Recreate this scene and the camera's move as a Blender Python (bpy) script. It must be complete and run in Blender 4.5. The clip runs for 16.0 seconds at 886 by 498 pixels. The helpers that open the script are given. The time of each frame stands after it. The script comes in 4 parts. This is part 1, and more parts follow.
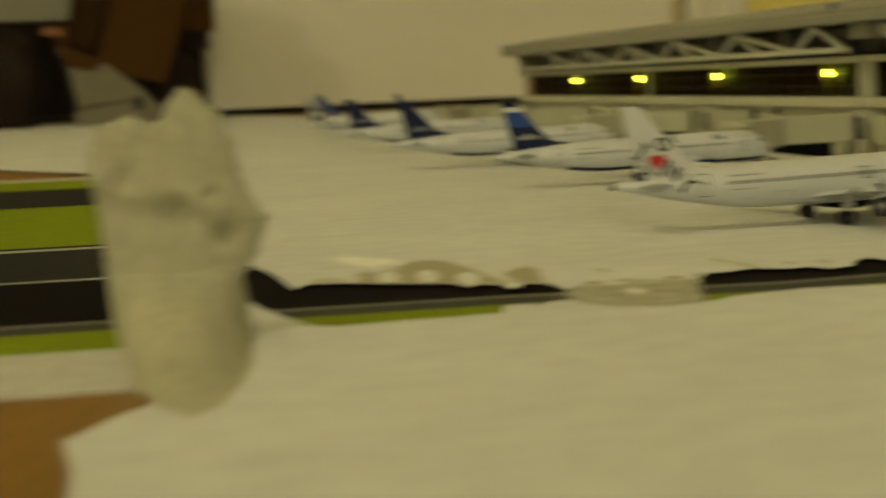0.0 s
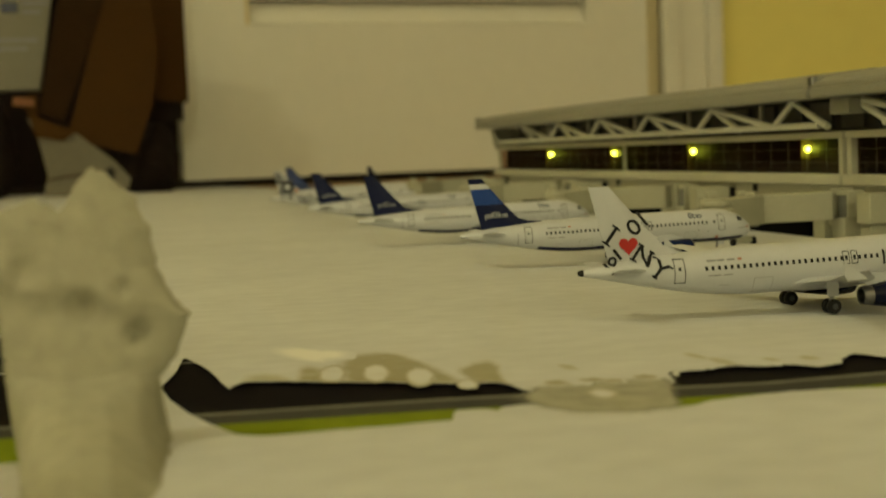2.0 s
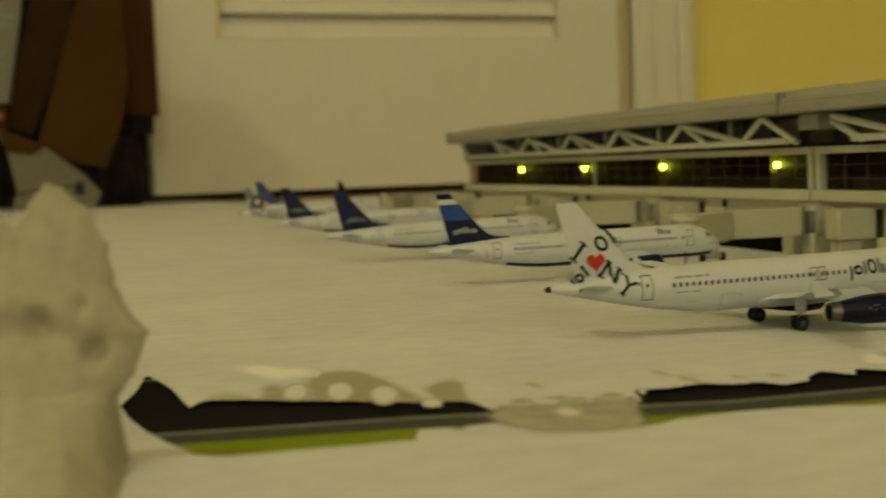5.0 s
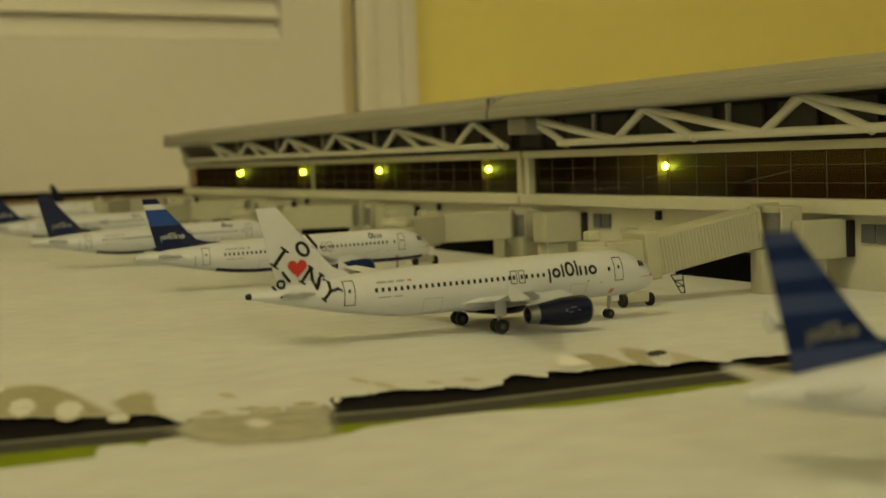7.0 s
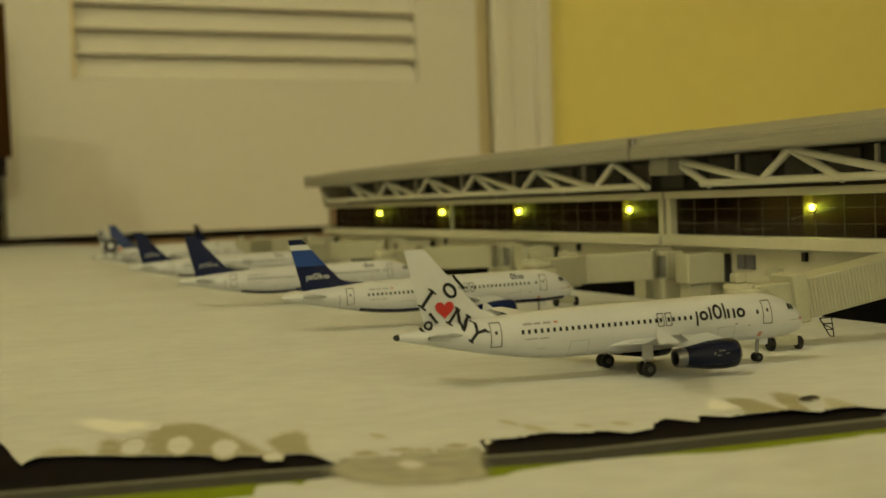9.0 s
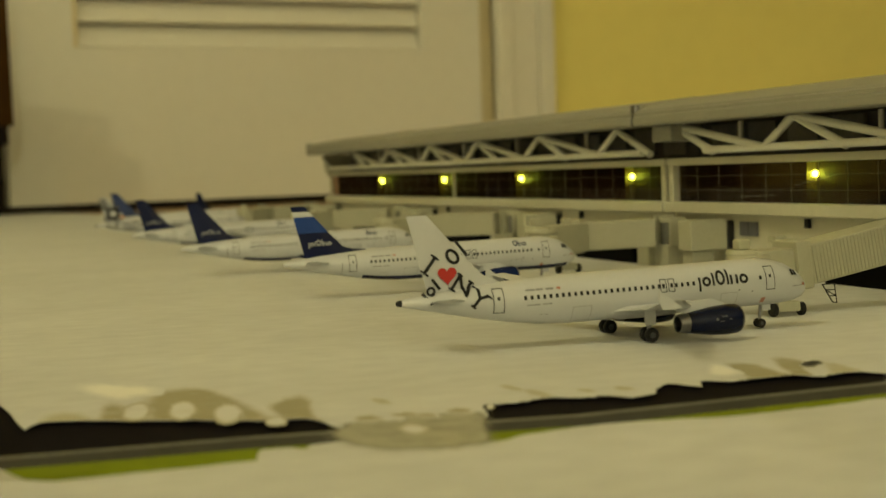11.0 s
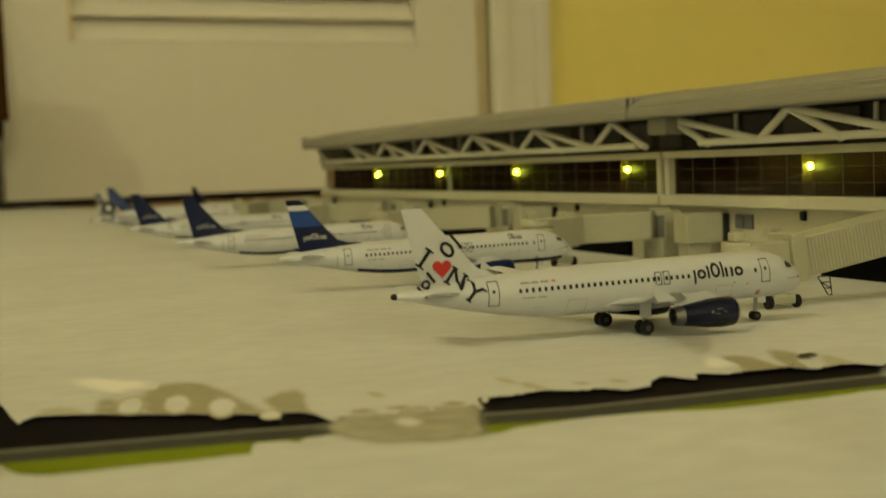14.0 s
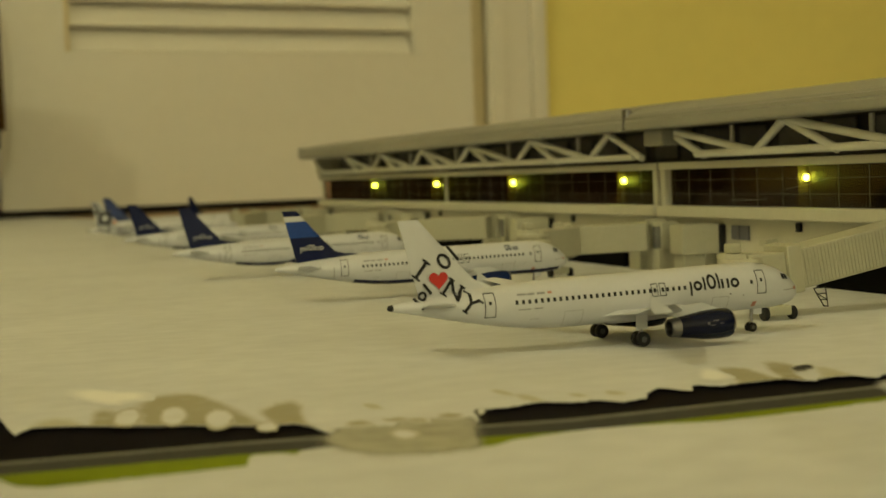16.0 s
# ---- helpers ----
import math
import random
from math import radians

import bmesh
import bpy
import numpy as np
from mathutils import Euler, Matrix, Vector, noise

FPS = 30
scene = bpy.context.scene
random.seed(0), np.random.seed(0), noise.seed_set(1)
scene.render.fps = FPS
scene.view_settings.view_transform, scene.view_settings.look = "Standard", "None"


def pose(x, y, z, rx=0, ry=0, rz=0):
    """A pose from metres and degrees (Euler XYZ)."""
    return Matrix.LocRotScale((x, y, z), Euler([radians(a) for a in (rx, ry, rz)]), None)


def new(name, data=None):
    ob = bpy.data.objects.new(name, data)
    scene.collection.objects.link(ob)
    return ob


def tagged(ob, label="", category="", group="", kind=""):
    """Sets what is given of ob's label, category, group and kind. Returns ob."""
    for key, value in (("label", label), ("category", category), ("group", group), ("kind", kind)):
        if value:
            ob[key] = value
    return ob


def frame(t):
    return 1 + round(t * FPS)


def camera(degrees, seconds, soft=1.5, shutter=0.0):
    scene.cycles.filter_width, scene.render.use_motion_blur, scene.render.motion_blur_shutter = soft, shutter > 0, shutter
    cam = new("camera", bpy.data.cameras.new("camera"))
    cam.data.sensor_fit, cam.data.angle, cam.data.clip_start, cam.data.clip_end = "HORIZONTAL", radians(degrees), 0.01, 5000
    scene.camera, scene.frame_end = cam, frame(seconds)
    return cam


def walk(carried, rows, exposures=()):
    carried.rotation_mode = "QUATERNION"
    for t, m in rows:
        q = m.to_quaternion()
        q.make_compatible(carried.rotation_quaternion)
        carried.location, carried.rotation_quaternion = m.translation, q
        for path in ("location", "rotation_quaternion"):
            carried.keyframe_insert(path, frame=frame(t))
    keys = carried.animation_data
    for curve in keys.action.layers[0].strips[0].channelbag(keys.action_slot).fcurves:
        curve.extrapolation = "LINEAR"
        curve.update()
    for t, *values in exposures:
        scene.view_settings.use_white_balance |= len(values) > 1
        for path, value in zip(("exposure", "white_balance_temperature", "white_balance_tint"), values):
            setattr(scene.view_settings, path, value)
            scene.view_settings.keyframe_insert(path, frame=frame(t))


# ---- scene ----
cam = camera(33.2, 16.0, soft=1.5, shutter=1.5)
cam.data.dof.use_dof = True
cam.data.dof.focus_distance = 0.348
cam.data.dof.aperture_fstop = 30
ROWS = [
    (0, pose(-0.00623, -0.03110, 0.03485, 83.559, 2.287, 7.108)),
    (0.2, pose(-0.00552, -0.02264, 0.03535, 83.421, 2.288, 5.921)),
    (0.5, pose(-0.00449, -0.00588, 0.03395, 83.519, 2.296, 6.363)),
    (1, pose(-0.00440, -0.00646, 0.03444, 83.692, 2.302, 6.249)),
    (1.5, pose(-0.00433, -0.00708, 0.03555, 85.264, 2.171, 6.286)),
    (2, pose(-0.00429, -0.00766, 0.03600, 86.249, 2.049, 6.325)),
    (2.5, pose(-0.00432, -0.00767, 0.03595, 86.388, 2.013, 6.351)),
    (3, pose(-0.00428, -0.00769, 0.03591, 86.434, 1.998, 6.392)),
    (3.5, pose(-0.00426, -0.00720, 0.03582, 86.338, 1.993, 6.414)),
    (5.8, pose(-0.00093, -0.00136, 0.03629, 86.890, 1.852, 2.268)),
    (6, pose(0.00222, -0.00019, 0.03623, 86.560, 1.831, -2.207)),
    (6.1, pose(0.00199, -0.00003, 0.03609, 86.482, 1.812, -3.816)),
    (6.5, pose(0.00145, -0.00000, 0.03606, 86.468, 1.805, -3.600)),
    (7, pose(0.00247, -0.00082, 0.03627, 86.544, 1.814, -5.125)),
    (7.44, pose(0.00233, -0.00113, 0.03657, 86.957, 1.834, -4.628)),
    (7.56, pose(0.00243, -0.00064, 0.03662, 86.956, 1.828, -4.613)),
    (7.7, pose(0.00059, -0.00124, 0.03739, 87.469, 1.850, -1.525)),
    (8, pose(0.00011, -0.00178, 0.03718, 88.034, 1.864, -1.134)),
    (8.5, pose(-0.00037, -0.00189, 0.03711, 88.239, 1.887, 0.034)),
    (9, pose(-0.00035, -0.00174, 0.03702, 88.208, 1.867, 0.001)),
    (9.5, pose(-0.00029, -0.00164, 0.03684, 88.043, 1.883, -0.026)),
    (9.95, pose(-0.00054, -0.00144, 0.03666, 87.630, 1.914, 0.123)),
    (10.05, pose(-0.00055, -0.00142, 0.03669, 87.627, 1.907, 0.124)),
    (10.2, pose(-0.00052, -0.00148, 0.03649, 87.146, 1.921, 0.139)),
    (12.5, pose(-0.00032, -0.00096, 0.03638, 86.858, 1.978, -0.089)),
    (13, pose(-0.00026, -0.00098, 0.03634, 86.599, 2.028, -0.104)),
    (13.5, pose(-0.00023, -0.00115, 0.03658, 87.041, 2.006, -0.091)),
    (14, pose(-0.00009, -0.00100, 0.03625, 86.764, 2.044, -0.055)),
    (14.5, pose(-0.00017, -0.00087, 0.03608, 86.490, 2.062, -0.146)),
    (15, pose(-0.00011, -0.00094, 0.03614, 86.543, 2.028, -0.177)),
    (15.5, pose(-0.00017, -0.00115, 0.03671, 87.129, 1.993, -0.191)),
    (16, pose(-0.00009, -0.00141, 0.03661, 87.142, 1.999, -0.189)),
]
walk(cam, ROWS, ((0.0, -0.18), (3.7, -0.20), (5.8, -0.22), (6.6, -0.10), (7.5, -0.07), (8.2, -0.05), (16.0, -0.06)))

# ---- light: a ceiling lamp, and an added fill light behind the camera, in a closed room ----
scene.view_settings.exposure = 0.0
world = bpy.data.worlds.new("room_dark")
world.use_nodes = True
world.node_tree.nodes["Background"].inputs[0].default_value = (0.9, 0.8, 0.5, 1)
world.node_tree.nodes["Background"].inputs[1].default_value = 0.02
scene.world = world


def point_light(place, radius, watts, colour):
    data = bpy.data.lights.new("point_light", "POINT")
    data.shadow_soft_size, data.energy, data.color = radius, watts, colour
    ob = new("point_light", data)
    ob.matrix_world = pose(*place)
    return ob


WARM = (0.975, 0.91, 0.51)
point_light((-1.65, -1.10, 2.80), 0.035, 60, WARM)
# Added fill light, no lamp known here; brightens wall, door and other upright faces.
point_light((0.75, -3.70, 1.30), 0.15, 86, WARM)

# the row of gates: U runs along the terminal, V towards it
ROW = radians(19.2)
U, V = Vector((-math.sin(ROW), math.cos(ROW), 0)), Vector((math.cos(ROW), math.sin(ROW), 0))
MM = 0.001


def site(u, v, z=0.0):
    """A place of the layout in metres from millimetres along and across the row."""
    return (U * u + V * v + Vector((0, 0, z))) * MM


LAYOUT = Matrix.Translation((0, 0, 0)) @ Matrix.Rotation(ROW, 4, "Z")  # local x = V, local y = U


# ---- materials ----
def node_mat(name, base, rough=0.5, metal=0.0, var=0.0, scale=50.0, bump=0.0, bump_scale=None, stretch=(1, 1, 1), coat=0.0, dark=None):
    m = bpy.data.materials.new(name)
    m.use_nodes = True
    nt = m.node_tree
    b = nt.nodes["Principled BSDF"]
    b.inputs["Roughness"].default_value, b.inputs["Metallic"].default_value = rough, metal
    b.inputs["Coat Weight"].default_value = coat
    b.inputs["Base Color"].default_value = (*base, 1)
    if var or bump:
        tc = nt.nodes.new("ShaderNodeTexCoord")
        mp = nt.nodes.new("ShaderNodeMapping")
        mp.inputs["Scale"].default_value = stretch
        nt.links.new(tc.outputs["Object"], mp.inputs[0])
    if var:
        n1, n2 = nt.nodes.new("ShaderNodeTexNoise"), nt.nodes.new("ShaderNodeTexNoise")
        n1.inputs["Scale"].default_value, n2.inputs["Scale"].default_value = scale, scale * 9
        n1.inputs["Detail"].default_value, n2.inputs["Detail"].default_value = 5, 3
        add = nt.nodes.new("ShaderNodeMath")
        add.operation = "ADD"
        nt.links.new(mp.outputs[0], n1.inputs["Vector"])
        nt.links.new(mp.outputs[0], n2.inputs["Vector"])
        nt.links.new(n1.outputs[0], add.inputs[0])
        nt.links.new(n2.outputs[0], add.inputs[1])
        rng = nt.nodes.new("ShaderNodeMapRange")
        rng.inputs[1].default_value, rng.inputs[2].default_value = 0.7, 1.3
        nt.links.new(add.outputs[0], rng.inputs[0])
        mix = nt.nodes.new("ShaderNodeMix")
        mix.data_type = "RGBA"
        low = dark or tuple(c * (1 - var) for c in base)
        mix.inputs[6].default_value, mix.inputs[7].default_value = (*low, 1), (*base, 1)
        nt.links.new(rng.outputs[0], mix.inputs[0])
        nt.links.new(mix.outputs[2], b.inputs["Base Color"])
    if bump:
        n3 = nt.nodes.new("ShaderNodeTexNoise")
        n3.inputs["Scale"].default_value, n3.inputs["Detail"].default_value = bump_scale or scale * 4, 6
        bp = nt.nodes.new("ShaderNodeBump")
        bp.inputs["Strength"].default_value, bp.inputs["Distance"].default_value = bump, 0.001
        nt.links.new(mp.outputs[0], n3.inputs["Vector"])
        nt.links.new(n3.outputs[0], bp.inputs["Height"])
        nt.links.new(bp.outputs[0], b.inputs["Normal"])
    return m


def glow(name, colour, strength):
    m = bpy.data.materials.new(name)
    m.use_nodes = True
    nt = m.node_tree
    nt.nodes.clear()
    e, o = nt.nodes.new("ShaderNodeEmission"), nt.nodes.new("ShaderNodeOutputMaterial")
    e.inputs[0].default_value, e.inputs[1].default_value = (*colour, 1), strength
    nt.links.new(e.outputs[0], o.inputs[0])
    return m


def clear(name, tint, gloss, rough=0.05):
    """A thin pane: clear, with a share of mirror."""
    m = bpy.data.materials.new(name)
    m.use_nodes = True
    nt = m.node_tree
    nt.nodes.clear()
    t, g = nt.nodes.new("ShaderNodeBsdfTransparent"), nt.nodes.new("ShaderNodeBsdfGlossy")
    x, o = nt.nodes.new("ShaderNodeMixShader"), nt.nodes.new("ShaderNodeOutputMaterial")
    t.inputs[0].default_value = (*tint, 1)
    g.inputs["Roughness"].default_value = rough
    x.inputs[0].default_value = gloss
    nt.links.new(t.outputs[0], x.inputs[1])
    nt.links.new(g.outputs[0], x.inputs[2])
    nt.links.new(x.outputs[0], o.inputs[0])
    return m


PAPER = node_mat("white_paper", (0.675, 0.685, 0.70), 0.85, var=0.16, scale=13, bump=0.045, bump_scale=38, stretch=(1, 1.5, 1))
# Same tissue as the sheets, its colour lowered for the shaded front.
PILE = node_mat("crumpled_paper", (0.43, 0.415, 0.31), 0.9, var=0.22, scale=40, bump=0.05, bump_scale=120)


def frayed(name, base, cover):
    """Thin wet tissue that thins out towards its torn rim and has threadbare places."""
    m = node_mat(name, base, 0.9, var=0.18, scale=160, bump=0.2, bump_scale=400)
    nt = m.node_tree
    b, o = nt.nodes["Principled BSDF"], nt.nodes["Material Output"]
    t, x = nt.nodes.new("ShaderNodeBsdfTransparent"), nt.nodes.new("ShaderNodeMixShader")
    tc, n, r = nt.nodes.new("ShaderNodeTexCoord"), nt.nodes.new("ShaderNodeTexNoise"), nt.nodes.new("ShaderNodeMapRange")
    thick, mul = nt.nodes.new("ShaderNodeAttribute"), nt.nodes.new("ShaderNodeMath")
    thick.attribute_name, mul.operation, mul.use_clamp = "thick", "MULTIPLY", True
    n.inputs["Scale"].default_value, n.inputs["Detail"].default_value = 210, 5
    r.inputs[1].default_value, r.inputs[2].default_value = 0.25, 0.6
    r.inputs[3].default_value, r.inputs[4].default_value = cover * 0.75, cover
    nt.links.new(tc.outputs["Object"], n.inputs["Vector"])
    nt.links.new(n.outputs[0], r.inputs[0])
    nt.links.new(r.outputs[0], mul.inputs[0])
    nt.links.new(thick.outputs["Fac"], mul.inputs[1])
    nt.links.new(mul.outputs[0], x.inputs[0])
    nt.links.new(t.outputs[0], x.inputs[1])
    nt.links.new(b.outputs[0], x.inputs[2])
    nt.links.new(x.outputs[0], o.inputs[0])
    return m


FILM = frayed("soaked_tissue_film", (0.56, 0.54, 0.43), 0.80)


def soaked(name, base, rim):
    """Wet tissue stuck to what it lies on: its own colour in the middle, that of its ground at the thin rim."""
    m = node_mat(name, base, 0.9, bump=0.2, bump_scale=400)
    nt = m.node_tree
    b = nt.nodes["Principled BSDF"]
    thick, mix, tc, n, mul = (nt.nodes.new("ShaderNode" + k) for k in ("Attribute", "Mix", "TexCoord", "TexNoise", "Math"))
    thick.attribute_name, mix.data_type, mul.operation, mul.use_clamp = "thick", "RGBA", "MULTIPLY_ADD", True
    n.inputs["Scale"].default_value, n.inputs["Detail"].default_value = 170, 5
    mix.inputs[6].default_value, mix.inputs[7].default_value = (*rim, 1), (*base, 1)
    shift, less = nt.nodes.new("ShaderNodeMath"), nt.nodes.new("ShaderNodeMath")
    shift.operation, less.operation = "MULTIPLY_ADD", "MULTIPLY"
    shift.inputs[1].default_value, shift.inputs[2].default_value = 1.3, 0.4
    nt.links.new(tc.outputs["Object"], n.inputs["Vector"])
    nt.links.new(n.outputs[0], shift.inputs[0])
    nt.links.new(shift.outputs[0], less.inputs[0])
    nt.links.new(thick.outputs["Fac"], less.inputs[1])
    less.use_clamp = True
    nt.nodes.remove(mul)
    nt.links.new(less.outputs[0], mix.inputs[0])
    nt.links.new(mix.outputs[2], b.inputs["Base Color"])
    return m


PAPER_TONE = (0.635, 0.645, 0.66)
WET = soaked("damp_tissue", (0.365, 0.335, 0.225), PAPER_TONE)
HAZE = soaked("thin_tissue", (0.48, 0.46, 0.36), PAPER_TONE)
BRIGHT = soaked("bright_tissue", (0.84, 0.83, 0.80), PAPER_TONE)
FLUFF = soaked("white_tissue", (0.68, 0.685, 0.69), (0.38, 0.35, 0.24))
SLIT = soaked("black_slit_patch", (0.012, 0.011, 0.011), (0.45, 0.44, 0.38))
PLANE_WHITE = node_mat("aircraft_white", (0.545, 0.56, 0.595), 0.30, var=0.04, scale=90, coat=0.3)
NAVY = node_mat("aircraft_navy", (0.007, 0.012, 0.058), 0.22, var=0.2, scale=120)
BLUE = node_mat("aircraft_blue", (0.018, 0.06, 0.28), 0.25, var=0.15, scale=120)
DEEP_BLUE = node_mat("aircraft_deep_blue", (0.008, 0.018, 0.080), 0.25, var=0.2, scale=120)
ENGINE = node_mat("engine_navy", (0.004, 0.007, 0.030), 0.16, var=0.3, scale=200)
SKYBLUE = node_mat("aircraft_light_blue", (0.025, 0.065, 0.30), 0.3, var=0.15, scale=120, coat=0.3)
INK = node_mat("black_print", (0.010, 0.010, 0.013), 0.45)
GREY_INK = node_mat("grey_print", (0.25, 0.25, 0.27), 0.5)
FAINT_INK = node_mat("faint_pale_print", (0.24, 0.25, 0.30), 0.5)
PALE_INK = node_mat("pale_worn_print", (0.15, 0.15, 0.14), 0.5)
MID_BLUE = node_mat("aircraft_mid_blue", (0.013, 0.032, 0.135), 0.3, var=0.2, scale=120)
DIM_INK = node_mat("dim_grey_print", (0.10, 0.10, 0.12), 0.5)
HUB = node_mat("dark_hub_paint", (0.045, 0.045, 0.05), 0.5)
WHITE_INK = node_mat("white_print", (0.42, 0.43, 0.46), 0.45)
RED = node_mat("red_print", (0.42, 0.016, 0.012), 0.4)
ROSE = node_mat("rose_print", (0.42, 0.17, 0.12), 0.45)
ORANGE = node_mat("orange_print", (0.75, 0.25, 0.06), 0.4)
METAL = node_mat("bare_metal", (0.22, 0.22, 0.23), 0.35, 0.9, var=0.2, scale=400)
TYRE = node_mat("black_rubber", (0.010, 0.010, 0.010), 0.6)
PLASTIC = node_mat("terminal_plastic", (0.53, 0.52, 0.42), 0.5, var=0.08, scale=60, bump=0.05, bump_scale=600)
TRUSS = node_mat("white_truss_plastic", (0.74, 0.74, 0.68), 0.5, var=0.06, scale=90)
ROOF = node_mat("grey_roof_plastic", (0.28, 0.275, 0.235), 0.5, var=0.06, scale=50, bump=0.03, bump_scale=500)
UNDER = node_mat("dark_and_shaded_plastic", (0.016, 0.015, 0.014), 0.6, var=0.2, scale=80)
# Lighter than the storey's lining, so that the added plates take the lamp glow.
PLATE_BROWN = node_mat("glow_plate_brown", (0.11, 0.08, 0.04), 0.6, var=0.3, scale=60)
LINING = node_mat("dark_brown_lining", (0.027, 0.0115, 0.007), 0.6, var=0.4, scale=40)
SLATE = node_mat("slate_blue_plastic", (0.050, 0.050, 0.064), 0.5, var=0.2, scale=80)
BAY = node_mat("black_bay_shade", (0.003, 0.003, 0.003), 0.9, var=0.2, scale=80)
BAY.node_tree.nodes["Principled BSDF"].inputs["Specular IOR Level"].default_value = 0.05
BRONZE = node_mat("bronze_print", (0.19, 0.165, 0.115), 0.5)
GLASS = clear("window_film", (0.68, 0.56, 0.48), 0.035)
SCRATCH_GLARE = node_mat("pale_scratch_glare", (0.55, 0.52, 0.40), 0.4, var=0.6, scale=90)
LAMP = glow("green_led", (0.60, 1.0, 0.07), 95)
RUST = node_mat("faded_red_print", (0.24, 0.11, 0.055), 0.7, var=0.2, scale=60)
# Darker copy of the cardboard for the flap in shade.
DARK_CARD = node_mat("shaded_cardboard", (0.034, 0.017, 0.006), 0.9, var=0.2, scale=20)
for dull in (ENGINE, NAVY, BLUE, TYRE, INK, UNDER):
    dull.node_tree.nodes["Principled BSDF"].inputs["Specular IOR Level"].default_value = 0.25
BRIDGE = node_mat("bridge_plastic", (0.42, 0.41, 0.31), 0.5, var=0.08, scale=70)
DRUM = node_mat("dull_clear_plastic", (0.20, 0.20, 0.18), 0.25, var=0.3, scale=200)
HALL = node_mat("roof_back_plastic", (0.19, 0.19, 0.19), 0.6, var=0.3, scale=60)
WALL_YELLOW = node_mat("yellow_wall_paint", (0.90, 0.80, 0.26), 0.7, var=0.05, scale=3, bump=0.1, bump_scale=90)
DOOR_WHITE = node_mat("white_door_paint", (0.80, 0.78, 0.70), 0.5, var=0.04, scale=6, bump=0.05, bump_scale=60)
# Darkened cardboard: the corner's shade is put into the base colour.
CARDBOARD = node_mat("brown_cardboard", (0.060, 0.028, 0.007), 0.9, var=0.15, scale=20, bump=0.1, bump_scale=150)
# White carton and paper greyed: the shade they stand in is painted in.
CARTON = node_mat("white_carton_in_shade", (0.23, 0.215, 0.17), 0.7, var=0.06, scale=12)
SHADED_PAPER = node_mat("shaded_paper", (0.15, 0.135, 0.10), 0.8, var=0.12, scale=14)
WOOD = node_mat("brown_floor_wood", (0.29, 0.155, 0.035), 0.45, var=0.35, scale=12, stretch=(8, 1, 1))
TAN_STRIP = node_mat("tan_strip", (0.74, 0.64, 0.40), 0.5, var=0.12, scale=20, stretch=(6, 6, 1))
# Near-black; on closet and box inside the colour carries their shade.
DARK = node_mat("dark_bag_and_shade", (0.022, 0.014, 0.012), 0.8, var=0.2, scale=5)
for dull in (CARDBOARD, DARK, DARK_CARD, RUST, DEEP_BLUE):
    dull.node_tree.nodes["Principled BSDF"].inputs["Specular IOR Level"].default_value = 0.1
CEIL = node_mat("cream_paint", (0.82, 0.80, 0.74), 0.8, var=0.03, scale=3)


# ---- mesh helpers ----
def mesh_from(bm, name, material, smooth=True):
    me = bpy.data.meshes.new(name)
    bmesh.ops.recalc_face_normals(bm, faces=bm.faces)
    for e in bm.edges:
        if len(e.link_faces) == 2 and e.calc_face_angle(0) > radians(40):
            e.smooth = False
    for f in bm.faces:
        f.smooth = smooth
    bm.to_mesh(me)
    bm.free()
    me.materials.append(material)
    return me


def part(name, bm, material, parent, label="", smooth=True):
    ob = new(name, mesh_from(bm, name, material, smooth))
    ob.parent = parent
    return tagged(ob, label)


def thing(name, m, label, category, group="", kind=""):
    ob = new(name)
    ob.empty_display_size = 0.01
    ob.matrix_basis = m
    return tagged(ob, label, category, group, kind)


def solid(name, bm, material, m, label, category, group="", kind="", smooth=True):
    ob = new(name, mesh_from(bm, name, material, smooth))
    ob.matrix_basis = m
    return tagged(ob, label, category, group, kind)


def box(x0, y0, z0, x1, y1, z1, bevel=0.0, bm=None):
    bm = bm or bmesh.new()
    made = bmesh.ops.create_cube(bm, size=1)["verts"]
    for v in made:
        v.co = Vector((x0 + (v.co.x + 0.5) * (x1 - x0), y0 + (v.co.y + 0.5) * (y1 - y0), z0 + (v.co.z + 0.5) * (z1 - z0)))
    if bevel:
        edges = list({e for v in made for e in v.link_edges})
        bmesh.ops.bevel(bm, geom=edges, offset=bevel, segments=2, profile=0.5, affect="EDGES")
        for f in sorted(bm.faces, key=lambda f: -f.calc_area())[:6]:
            for e in f.edges:
                e.smooth = False
    return bm


def rod(a, b, r, bm=None, seg=10, r2=None):
    """A round bar from a to b."""
    bm = bm or bmesh.new()
    a, b = Vector(a), Vector(b)
    turn = (b - a).to_track_quat("Z", "Y").to_matrix().to_4x4()
    m = Matrix.Translation((a + b) / 2) @ turn
    bmesh.ops.create_cone(bm, cap_ends=True, segments=seg, radius1=r, radius2=r if r2 is None else r2, depth=(b - a).length, matrix=m)
    return bm


def loft(rings, bm=None, caps=True):
    """A skin through rings of equally many points."""
    bm = bm or bmesh.new()
    made = [[bm.verts.new(p) for p in ring] for ring in rings]
    n = len(made[0])
    for r0, r1 in zip(made, made[1:]):
        for i in range(n):
            bm.faces.new((r0[i], r0[(i + 1) % n], r1[(i + 1) % n], r1[i]))
    if caps:
        bm.faces.new(made[0])
        bm.faces.new(made[-1][::-1])
    return bm


